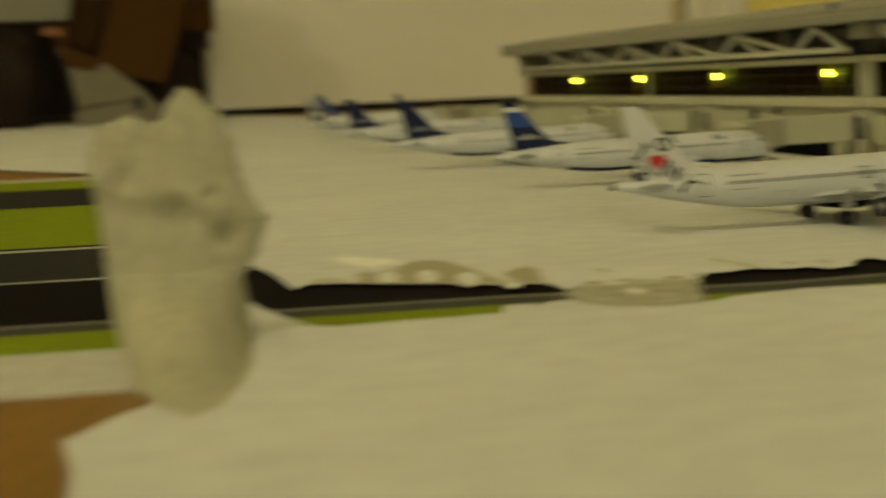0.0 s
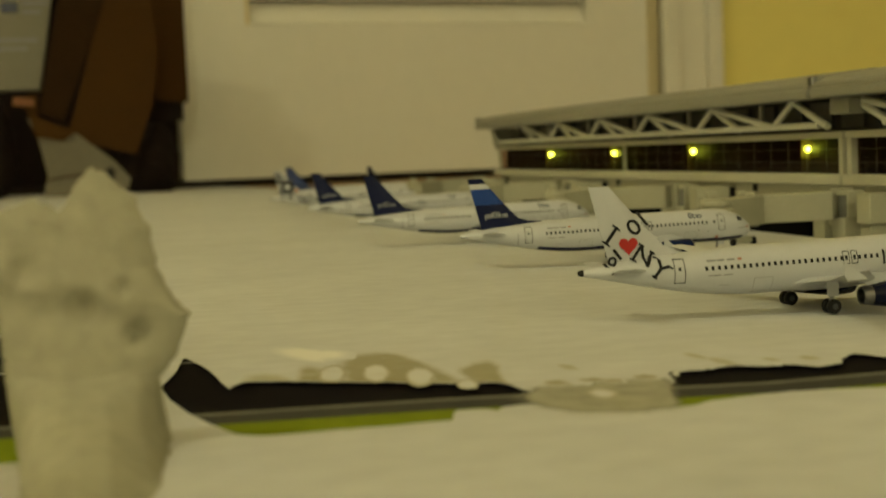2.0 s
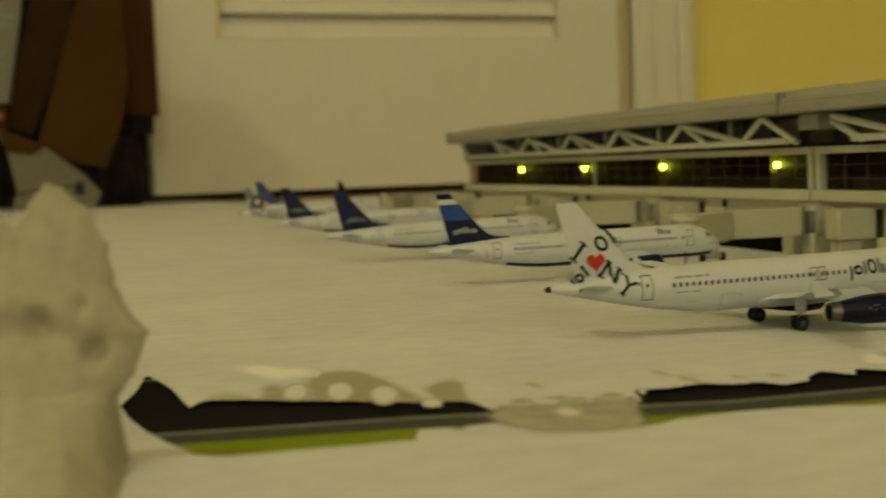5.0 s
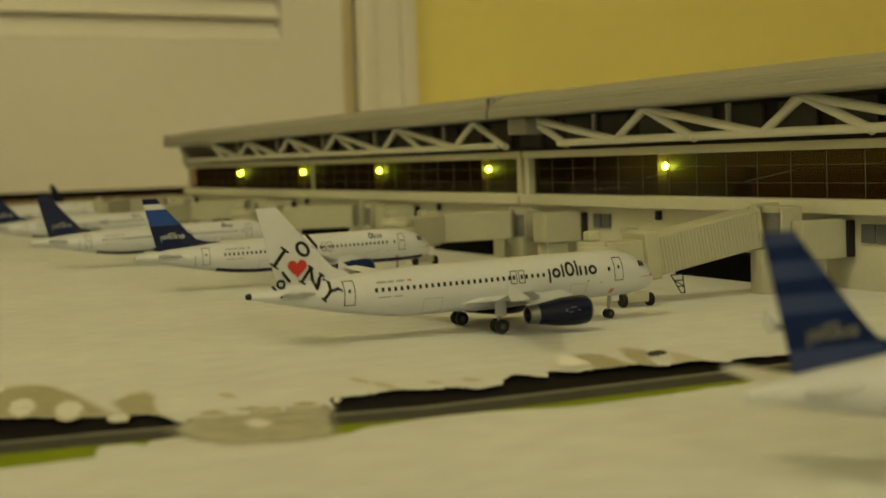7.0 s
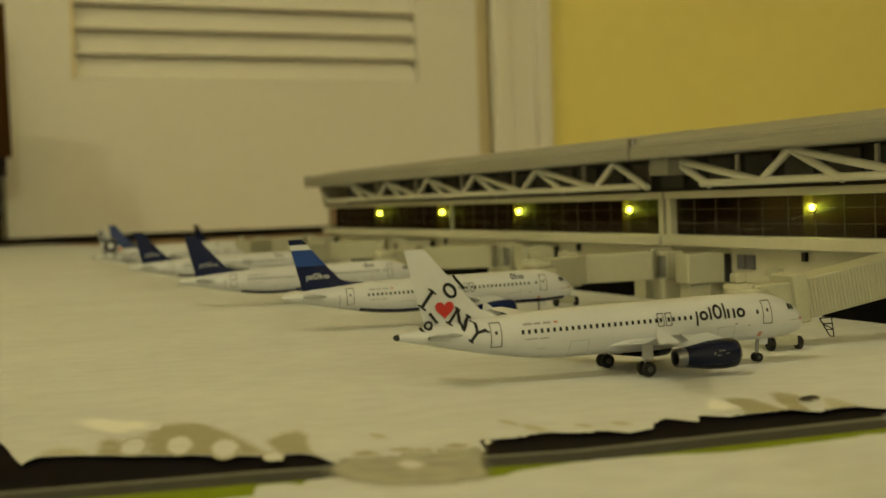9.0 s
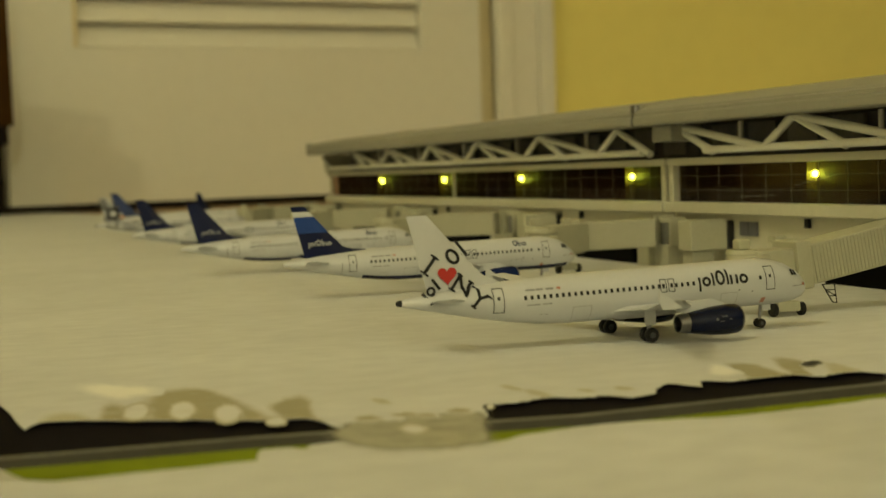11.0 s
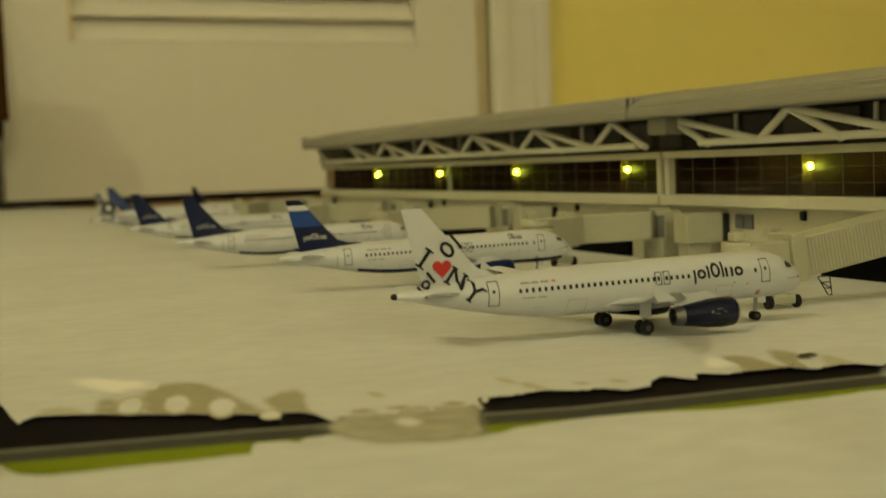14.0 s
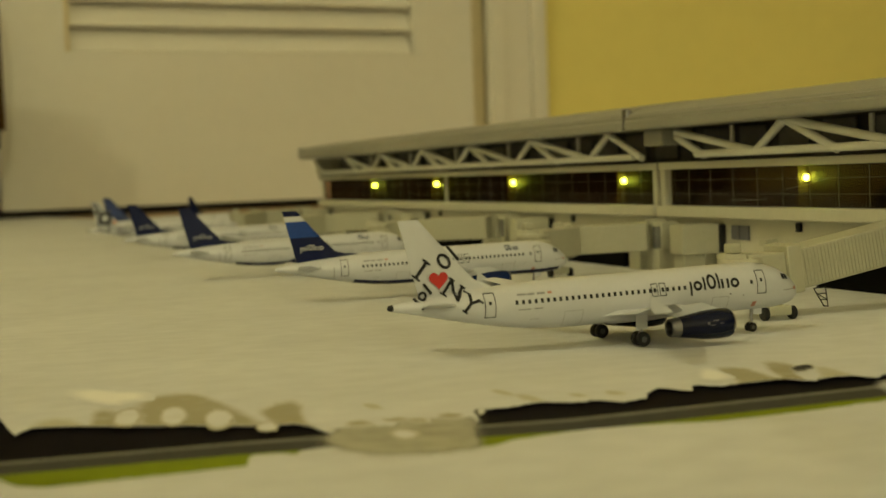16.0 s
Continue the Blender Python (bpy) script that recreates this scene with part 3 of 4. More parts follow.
# ---- the aircraft, 1:400: lengths below are those of the real one in metres ----
S = 0.0025
RINGS = [  # distance from the nose, half width, half height, middle height
    (0.50, 0.06, 0.06, 3.00), (0.58, 0.36, 0.36, 3.00), (0.78, 0.68, 0.68, 3.03), (1.15, 1.02, 1.02, 3.11), (1.8, 1.36, 1.38, 3.26),
    (2.6, 1.62, 1.68, 3.44), (3.8, 1.84, 1.93, 3.62), (5.2, 1.96, 2.04, 3.72), (7.0, 1.975, 2.05, 3.74), (12, 1.975, 2.05, 3.74),
    (18, 1.975, 2.05, 3.74), (23.5, 1.97, 2.04, 3.74), (26, 1.90, 1.92, 3.80), (28.5, 1.72, 1.68, 3.92), (31, 1.42, 1.36, 4.08),
    (33.5, 1.02, 0.98, 4.26), (35.5, 0.68, 0.64, 4.38), (36.8, 0.42, 0.42, 4.44), (37.4, 0.26, 0.28, 4.46)]


def hull(a):
    for (a0, *r0), (a1, *r1) in zip(RINGS, RINGS[1:]):
        if a <= a1:
            t = (a - a0) / (a1 - a0)
            return [p + (q - p) * t for p, q in zip(r0, r1)]
    return RINGS[-1][1:]


def P(a, y, z):
    """A place on the aircraft: a metres behind the nose, y to port, z up."""
    return Vector(((5.07 - a) * S, y * S, z * S))


def on_hull(a, z, side, out=0.03):
    hw, hh, zc = hull(a)
    k = max(-1, min(1, (z - zc) / hh))
    return P(a, side * (hw * math.sqrt(1 - k * k) + out), z)


def hull_patch(cells, side, out=0.03):
    """Patches that lie on the hull's skin: each cell is a0, a1, z0, z1."""
    bm = bmesh.new()
    for a0, a1, z0, z1 in cells:
        ns = max(1, int(abs(a1 - a0) / 0.8))
        nz = max(1, int(abs(z1 - z0) / 0.4))
        g = [[bm.verts.new(on_hull(a0 + (a1 - a0) * i / ns, z0 + (z1 - z0) * j / nz, side, out)) for j in range(nz + 1)] for i in range(ns + 1)]
        for i in range(ns):
            for j in range(nz):
                bm.faces.new((g[i][j], g[i + 1][j], g[i + 1][j + 1], g[i][j + 1]))
    return bm


def wing_skin(sections):
    """Sections: (leading edge a, chord, y, z, thickness)."""
    shape = [(0, 0), (0.04, 0.35), (0.15, 0.5), (0.4, 0.5), (0.7, 0.28), (1, 0.04), (1, -0.04), (0.7, -0.2), (0.4, -0.42), (0.15, -0.45), (0.04, -0.3)]
    return loft([[P(a + c * x, y, z + th * t) for x, t in shape] for a, c, y, z, th in sections])


def fin_skin(z0, z1, half=0.0):
    """A band of the fin between two heights."""
    rings = []
    for k in range(5):
        z = z0 + (z1 - z0) * k / 4
        h = (z - 5.0) / (11.3 - 5.0)
        le = 29.6 + 5.3 * h - 1.3 * math.exp(-h * 9)
        te = 35.15 + 1.45 * h
        w = (0.26 - 0.12 * h) + half
        c = te - le
        rings.append([P(le - half, 0, z), P(le + 0.12 * c, w, z), P(le + 0.45 * c, w * 0.95, z), P(te + half, 0.04 + half, z),
                      P(te + half, -0.04 - half, z), P(le + 0.45 * c, -w * 0.95, z), P(le + 0.12 * c, -w, z)])
    return loft(rings)


def wheel(parent, a, y, r, w):
    bm = bmesh.new()
    prof = [(-w / 2, r * 0.55), (-w / 2, r * 0.9), (-w * 0.3, r), (w * 0.3, r), (w / 2, r * 0.9), (w / 2, r * 0.55)]
    rings = [[P(a + rr * math.cos(t), y + ww, r + rr * math.sin(t)) for t in (2 * math.pi * i / 20 for i in range(20))] for ww, rr in prof]
    ob = part("tyre", loft(rings), TYRE, parent)
    hub = rod(P(a, y - w * 0.53, r), P(a, y + w * 0.53, r), r * 0.42 * S, seg=12)
    part("hub", hub, HUB, ob)
    return ob


def skin(a, z):
    """Half the width of fin or hull at that place."""
    hw, hh, zc = hull(a)
    k = (z - zc) / hh
    body = hw * math.sqrt(1 - k * k) if abs(k) < 1 else 0
    return max(body, 0.27 - 0.12 * (z - 5.0) / 6.3) + 0.06


def fin_shape(points, side):
    """A thin mark on the tail's side from (a, z) outlines."""
    bm = bmesh.new()
    for outline in points:
        bm.faces.new([bm.verts.new(P(a, side * skin(a, z), z)) for a, z in outline])
    return bm


def heart(a, z, r):
    pts = []
    for i in range(32):
        t = 2 * math.pi * i / 32
        pts.append((a - r * math.sin(t) ** 3, z + r * (13 * math.cos(t) - 5 * math.cos(2 * t) - 2 * math.cos(3 * t) - math.cos(4 * t)) / 16))
    return pts


def ring_cells(a, z, r0, r1):
    out = []
    for i in range(28):
        t0, t1 = 2 * math.pi * i / 28, 2 * math.pi * (i + 1) / 28
        out.append([(a + r0 * math.cos(t0), z + r0 * math.sin(t0)), (a + r1 * math.cos(t0), z + r1 * math.sin(t0)),
                    (a + r1 * math.cos(t1), z + r1 * math.sin(t1)), (a + r0 * math.cos(t1), z + r0 * math.sin(t1))])
    return out


def hull_shape(cells, side):
    """A printed mark on the hull from (a, z) cells."""
    bm = bmesh.new()
    for cell in cells:
        bm.faces.new([bm.verts.new(on_hull(a, z, side, 0.04)) for a, z in cell])
    return bm


def band(a, z, ra, rz, w, n=22):
    """Cells of an upright oval ring, w wide."""
    p = [(math.cos(2 * math.pi * i / n), math.sin(2 * math.pi * i / n)) for i in range(n + 1)]
    return [[(a + ra * c0, z + rz * s0), (a + (ra - w) * c0, z + (rz - w) * s0), (a + (ra - w) * c1, z + (rz - w) * s1), (a + ra * c1, z + rz * s1)] for (c0, s0), (c1, s1) in zip(p, p[1:])]


def tall(a0, a1, z0, z1, n=6):
    """A bar in short cells, so that it follows the hull's curve."""
    return [quad(a0, a1, z0 + (z1 - z0) * i / n, z0 + (z1 - z0) * (i + 1) / n) for i in range(n)]


def name_marks(a, z, k, put, skip=0):
    """Plain rings and bars of the size of the airline's name, from a towards the nose on the base line z."""
    w = 0.23 * k
    for i, (kind, wide, low, high) in enumerate((("bar", 0.2, -0.4, 0.78), ("ring", 0.84, -0.02, 0.80), ("bar", 0.2, 0.0, 1.05), ("ring", 0.90, 0.0, 1.24), ("bar", 0.2, 0.0, 1.26), ("pair", 0.76, 0.0, 0.78), ("ring", 0.84, -0.02, 0.80))):
        if i < skip:
            continue
        wide, low, high = wide * k, z + low * k, z + high * k
        if kind == "ring":
            put(band(a - wide / 2, (low + high) / 2, wide / 2, (high - low) / 2, w))
        elif kind == "bar":
            put(tall(a - wide, a, low, high))
        else:
            put(tall(a - w, a, low, high))
            put(tall(a - wide, a - wide + w, low, high))
        a -= wide + 0.13 * k


def quad(a0, a1, z0, z1):
    return [(a0, z0), (a1, z0), (a1, z1), (a0, z1)]


def slanted(a, z, length, height, angle):
    c, s = math.cos(radians(angle)), math.sin(radians(angle))
    return [(a - (x * c - y * s), z + x * s + y * c) for x, y in ((-length / 2, -height / 2), (length / 2, -height / 2), (length / 2, height / 2), (-length / 2, height / 2))]


def fin_word(plane, word, a, z, size, angle, name="letter"):
    bm = lettering(word, size)
    c, s = math.cos(radians(angle)), math.sin(radians(angle))
    bmesh.ops.triangulate(bm, faces=bm.faces[:])
    for _ in range(2):
        bmesh.ops.subdivide_edges(bm, edges=bm.edges[:], cuts=1, use_grid_fill=True)
    for v in bm.verts:
        x, y = v.co.x, v.co.y
        zz = z + x * s + y * c
        aa = a - (x * c - y * s)
        v.co = P(aa, -skin(aa, zz) - 0.01, zz)
    part(name, bm, INK, plane, "black printed letter", smooth=False)


def aircraft(u, v, heading, label, belly, tail, title, scale=1.0, detail=False):
    m = Matrix.Translation(site(u, v, 0.12)) @ pose(0, 0, 0, 0, 0, heading) @ Matrix.Diagonal((scale, scale, scale, 1))
    plane = thing("model_airliner", m, label, "model airplane", "model airliners parked at the gates")
    tilt = pose(0, 0, 0.0, 0, -1.2, 0)
    ring = 36
    rings = [[P(a, hw * math.sin(t), zc + hh * math.cos(t)) for t in (2 * math.pi * i / ring for i in range(ring))] for a, hw, hh, zc in RINGS]
    made = []
    made.append(part("fuselage", loft(rings), PLANE_WHITE, plane, "glossy white fuselage"))
    made.append(part("tail_cone", loft([[P(a, r * math.sin(t), 4.46 + r * math.cos(t)) for t in (2 * math.pi * i / 14 for i in range(14))] for a, r in ((37.3, 0.27), (37.6, 0.26), (37.76, 0.20), (37.84, 0.10))]), PLANE_WHITE if belly else TYRE, plane))
    if belly:
        bm = bmesh.new()
        prev = None
        for i in range(40):
            a = 1.9 + 26.6 * i / 39
            hw, hh, zc = hull(a)
            top = 2.22 + (0.55 * max(0, (a - 22) / 7) ** 2) + 0.12 * max(0, (4 - a) / 2)
            k0 = math.acos(max(-1, min(1, (top - zc) / hh)))
            row = [bm.verts.new(P(a, (hw + 0.03) * math.sin(t), zc + (hh + 0.03) * math.cos(t))) for t in (k0 + (2 * math.pi - 2 * k0) * j / 12 for j in range(13))]
            if prev:
                for j in range(12):
                    bm.faces.new((prev[j], prev[j + 1], row[j + 1], row[j]))
            prev = row
        made.append(part("belly_stripe", bm, NAVY, plane, "dark navy painted belly"))
    for side in (-1, 1):
        first = 12.3 if title == "large" else 6.6
        cells = [(a - 0.12, a + 0.12, 4.06, 4.40) for a in (27.5 - 0.54 * i for i in range(40)) if a > first and not 14.1 < a < 15.6]
        cells += [(c - 0.12, c + 0.12, 4.06, 4.40) for c in (5.98, 14.45, 15.2)]
        if detail:
            for cell in cells:
                part("cabin_window", hull_patch([cell], side), INK, plane, smooth=False)
        else:
            tagged(part("window_row", hull_patch(cells, side), INK, plane, "row of small dark cabin windows", smooth=False), kind="stuff")
        for a0, w, z0, h in ((4.55, 0.92, 3.15, 2.0), (29.25, 0.92, 3.15, 2.0), (14.15, 0.60, 3.70, 1.1), (14.90, 0.60, 3.70, 1.1)):
            t = 0.07
            out = hull_patch([(a0, a0 + t, z0, z0 + h), (a0 + w - t, a0 + w, z0, z0 + h), (a0 + t, a0 + w - t, z0 + h - t, z0 + h),
                              (a0 + t, a0 + w - t, z0, z0 + t), (a0 + w * 0.38, a0 + w * 0.62, z0 + h * 0.52, z0 + h * 0.66)], side, 0.035)
            made.append(part("cabin_door" if h > 1.5 else "exit_hatch", out, INK, plane, "black outlined cabin door", smooth=False))
        for a0, w, z0, h in ((21.75, 1.7, 1.95, 1.25), (25.6, 0.75, 2.0, 0.8), (8.2, 1.6, 2.0, 1.2)):
            t = 0.035
            made.append(part("cargo_hatch", hull_patch([(a0, a0 + t, z0, z0 + h), (a0 + w - t, a0 + w, z0, z0 + h), (a0 + t, a0 + w - t, z0 + h - t, z0 + h), (a0 + t, a0 + w - t, z0, z0 + t)], side, 0.035), GREY_INK, plane, smooth=False))
        made.append(part("red_mark", hull_patch([(5.35, 5.75, 2.05, 2.5)], side, 0.035), ROSE, plane, smooth=False))
        made.append(part("nose_mark", hull_patch([(1.15, 1.45, 3.2, 3.45)], side, 0.05), ROSE, plane, smooth=False))
        made.append(part("nose_line", hull_patch([(1.5, 2.7, 3.22, 3.29)], side, 0.05), GREY_INK, plane, smooth=False))
        made.append(part("flag_mark", hull_patch([(24.4, 24.75, 4.74, 4.92)], side, 0.035), ROSE, plane, smooth=False))
        if belly:
            made.append(part("tail_seam", hull_patch([(30.95, 31.03, 3.0, 4.35)], side, 0.035), DIM_INK, plane, smooth=False))
        made.append(part("hull_spot", hull_patch([(8.0, 8.18, 3.3, 3.42), (6.75, 6.9, 3.1, 3.2)], side, 0.035), DIM_INK, plane, smooth=False))
        made.append(part("registration", hull_patch([(25.9, 26.5, 4.74, 4.90), (26.6, 27.4, 4.74, 4.90), (25.0, 25.7, 4.74, 4.90)], side, 0.035), GREY_INK, plane, smooth=False))
        made.append(part("small_print", hull_patch([(26.3, 27.4, 3.58, 3.68), (25.3, 26.1, 3.58, 3.68)], side, 0.035), GREY_INK, plane, smooth=False))
        if title == "large":
            name_marks(11.9, 3.9, 1.0, lambda shape: part("title_mark", hull_shape(shape, side), INK, plane, smooth=False))
        elif title == "small":
            name_marks(9.2, 4.82, 0.56, lambda shape: part("title_mark", hull_shape(shape, side), NAVY, plane, smooth=False), 3)
        made.append(part("cockpit_window", hull_patch([(1.98, 2.30, 4.16, 4.58), (2.38, 2.70, 4.18, 4.68)], side, 0.09), INK, plane, "dark cockpit side windows", smooth=False))
        # wing, engine, gear
        s = side
        made.append(part("wing", wing_skin([(11.6, 8.2, s * 1.0, 2.35, 0.95), (12.6, 6.9, s * 2.4, 2.55, 0.85), (15.3, 3.95, s * 6.6, 3.0, 0.5), (18.6, 2.6, s * 12, 3.9, 0.30), (21.6, 1.55, s * 16.9, 4.75, 0.16)]), PLANE_WHITE, plane, "white swept wing"))
        made.append(part("wing_fence", loft([[P(21.7, s * 16.9, 4.1), P(23.3, s * 16.9, 4.1), P(23.6, s * 16.9, 4.7), P(23.5, s * 16.9, 5.5), P(22.2, s * 16.9, 4.5)],
                                             [P(21.7, s * 17.02, 4.1), P(23.3, s * 17.02, 4.1), P(23.6, s * 17.02, 4.7), P(23.5, s * 17.02, 5.5), P(22.2, s * 17.02, 4.5)]]), PLANE_WHITE, plane))
        made.append(part("tailplane", wing_skin([(31.9, 3.3, s * 0.5, 4.30, 0.36), (33.4, 2.2, s * 2.5, 4.58, 0.24), (34.7, 1.2, s * 4.4, 4.90, 0.14)]), PLANE_WHITE, plane, "white tailplane"))
        prof = [(10.55, 1.02), (10.62, 1.10), (10.9, 1.2), (11.8, 1.25), (13.2, 1.17), (14.4, 0.98), (15.3, 0.84), (15.3, 0.62), (14.9, 0.55)]
        eng = part("engine", loft([[P(a, s * 5.75 + r * math.sin(t), 1.5 + r * math.cos(t)) for t in (2 * math.pi * i / 24 for i in range(24))] for a, r in prof]), DEEP_BLUE if belly else ENGINE, plane, "dark navy engine nacelle")
        for a0, a1, z0, z1 in ((12.2, 12.7, 1.86, 1.93), (13.0, 13.2, 1.6, 1.8), (12.5, 12.9, 1.5, 1.56), (11.8, 12.1, 1.62, 1.68)):
            part("engine_mark", loft([[P(a, s * (5.75 + 1.25 - 0.04 * (a - 11.8) + o), z) for a, z in quad(a0, a1, z0, z1)] for o in (-0.1, 0.01)]), DIM_INK, eng, smooth=False)
        part("exhaust_ring", loft([[P(a, s * 5.75 + r * math.sin(t), 1.5 + r * math.cos(t)) for t in (2 * math.pi * i / 20 for i in range(20))] for a, r in ((15.25, 0.84), (16.1, 0.72), (16.1, 0.60), (15.2, 0.58))]), METAL, eng, "bare metal exhaust ring")
        part("intake_lip", loft([[P(a, s * 5.75 + r * math.sin(t), 1.5 + r * math.cos(t)) for t in (2 * math.pi * i / 24 for i in range(24))] for a, r in ((10.53, 0.9), (10.5, 1.0), (10.56, 1.07), (10.72, 1.15), (10.74, 1.1))], caps=False), METAL, eng, "bare metal intake lip")
        part("fan", rod(P(10.7, s * 5.75, 1.5), P(10.95, s * 5.75, 1.5), 0.98 * S, seg=20), UNDER, eng, "dark fan face")
        made += [eng]
        made.append(part("pylon", loft([[P(a, s * 5.75 + dy, z) for dy, z in ((-0.12, z0), (0.12, z0), (0.12, z1), (-0.12, z1))] for a, z0, z1 in ((11.6, 2.5, 2.75), (13.0, 2.4, 3.3), (15.2, 2.2, 3.2), (16.4, 2.6, 2.9))]), PLANE_WHITE, plane))
    made.append(part("belly_fairing", loft([[P(a, w * math.sin(t), 2.45 + h * math.cos(t)) for t in (2 * math.pi * i / 20 for i in range(20))] for a, w, h in ((10.6, 0.4, 0.2), (12, 1.75, 0.7), (15, 2.05, 0.86), (18.5, 2.0, 0.84), (20.6, 1.3, 0.55), (21.6, 0.4, 0.2))]), NAVY if belly else PLANE_WHITE, plane))
    # fin in bands of colour
    bands = tail["bands"]
    for (z0, mat_, text), z1 in zip(bands, [b[0] for b in bands[1:]] + [11.3]):
        made.append(part("fin_band" if len(bands) > 1 else "fin", fin_skin(z0, z1), mat_, plane, text))
    if tail.get("dorsal"):
        made.append(part("dorsal_fillet", loft([[P(27.6, 0.02, 5.5), P(27.6, -0.02, 5.5), P(27.6, 0, 5.72)], [P(29.2, 0.18, 5.3), P(29.2, -0.18, 5.3), P(29.2, 0, 5.85)], [P(31.0, 0.22, 5.1), P(31.0, -0.22, 5.1), P(31.0, 0, 6.4)]]), tail["dorsal"], plane))
    for side in (-1, 1):
        if tail.get("mark"):
            ink = {"clear": WHITE_INK, "faint": FAINT_INK, "dim": PALE_INK}[tail["mark"]]
            name_marks(tail["mark_a"], 6.45, 0.60, lambda shape: part("tail_mark", fin_shape(shape, side), ink, plane, smooth=False))
    for call in tail.get("extra", ()):
        call(plane)
    for o in plane.children:
        o.matrix_basis = pose(-12.5 * S, 0, 0) @ tilt @ pose(12.5 * S, 0, 0) @ o.matrix_basis
    # landing gear stands upright
    nose = part("nose_gear", rod(P(5.07, 0, 0.4), P(4.95, 0, 2.3), 0.15 * S), GREY_INK, plane)
    part("gear_door", loft([[P(a, -0.34, z) for a, z in quad(4.2, 5.0, 1.5, 2.2)], [P(a, -0.40, z) for a, z in quad(4.2, 5.0, 1.5, 2.2)]]), PLANE_WHITE, nose)
    wheel(nose, 5.07, -0.28, 0.40, 0.30)
    wheel(nose, 5.07, 0.28, 0.40, 0.30)
    for s in (-1, 1):
        leg = part("main_gear", rod(P(17.7, s * 3.8, 0.5), P(17.5, s * 3.6, 2.8), 0.20 * S), GREY_INK, plane)
        part("gear_door", loft([[P(a, s * 4.05, z) for a, z in quad(17.2, 18.2, 1.4, 2.7)], [P(a, s * 4.12, z) for a, z in quad(17.2, 18.2, 1.4, 2.7)]]), PLANE_WHITE, leg)
        wheel(leg, 17.7, s * 3.35, 0.60, 0.46)
        wheel(leg, 17.7, s * 4.25, 0.60, 0.46)
    return plane


WHITE_TAIL = [(4.55, PLANE_WHITE, "plain white fin")]
NAVY_TAIL = [(4.55, NAVY, "dark navy fin")]


def slanted_marks(plane, a, z, angle, shapes):
    """Plain marks, each of cells (x, y) along a slanted base line on the tail."""
    c, q = math.cos(radians(angle)), math.sin(radians(angle))
    for cells in shapes:
        part("title_mark", fin_shape([[(a - (x * c - y * q), z + x * q + y * c) for x, y in cell] for cell in cells], -1), INK, plane, smooth=False)


def ny_print(plane):
    fin_word(plane, "I", 34.95, 7.32, 2.2, -39)
    fin_word(plane, "N", 32.4, 5.5, 2.0, -37)
    fin_word(plane, "Y", 31.35, 4.35, 2.0, -40)
    part("heart_mark", fin_shape([heart(33.52, 6.45, 0.80)], -1), RED, plane, "red printed heart", smooth=False)
    for a, z, w, an in ((34.48, 7.93, 0.9, -39), (35.42, 6.71, 0.9, -39), (32.42, 6.39, 0.62, -37), (33.26, 5.27, 0.62, -37), (31.54, 5.73, 0.62, -37), (31.32, 5.24, 0.58, -40), (30.48, 4.54, 0.58, -40), (31.8, 3.81, 0.6, -40)):
        part("serif", fin_shape([slanted(a, z, w * 0.9, 0.16, an)], -1), INK, plane, smooth=False)
    # pieces of the airline's own name stay plain rings and bars
    slanted_marks(plane, 33.1, 6.95, 38, (band(0.66, 0.68, 0.52, 0.70, 0.25), [quad(1.52, 1.77, 0.0, 1.45)]))
    slanted_marks(plane, 35.4, 4.50, 36, ([quad(0.0, 0.24, -0.4, 0.72)], band(0.78, 0.36, 0.40, 0.38, 0.21), [quad(1.36, 1.60, 0.0, 1.05)]))


def ring_print(plane):
    for a, z, r0, r1, mat_ in ((33.4, 7.2, 0.8, 1.7, INK), (32.3, 8.7, 0.2, 0.5, DIM_INK), (35.0, 6.0, 0.3, 0.7, DIM_INK), (35.6, 10.2, 0.35, 0.75, INK), (34.6, 9.3, 0.2, 0.5, DIM_INK), (35.3, 8.7, 0.15, 0.6, INK), (32.0, 5.7, 0.4, 0.7, INK), (31.2, 6.2, 0.2, 0.45, ORANGE)):
        part("ring_mark", fin_shape(ring_cells(a, z, r0, r1), -1), mat_, plane, smooth=False)
    for a, z, r0, r1 in ((30.5, 4.3, 0.5, 0.85), (28.2, 4.2, 0.6, 0.95), (32.8, 4.6, 0.35, 0.65), (26.0, 3.7, 0.3, 0.6), (34.6, 4.7, 0.2, 0.4), (29.4, 3.3, 0.25, 0.45)):
        bm = bmesh.new()
        for c in ring_cells(a, z, r0, r1):
            bm.faces.new([bm.verts.new(on_hull(x, y, -1, 0.05)) for x, y in c])
        part("ring_mark", bm, INK, plane, smooth=False)


def check_print(plane):
    for i in range(5):
        part("tail_stripe", fin_shape([slanted(35.6 - 0.5 * i, 10.3 - 0.75 * i, 1.5 + 0.35 * i, 0.25, 0)], -1), SKYBLUE, plane, smooth=False)


def site_uv(x, y):
    w = Vector((x, y, 0))
    return w.dot(U), w.dot(V)


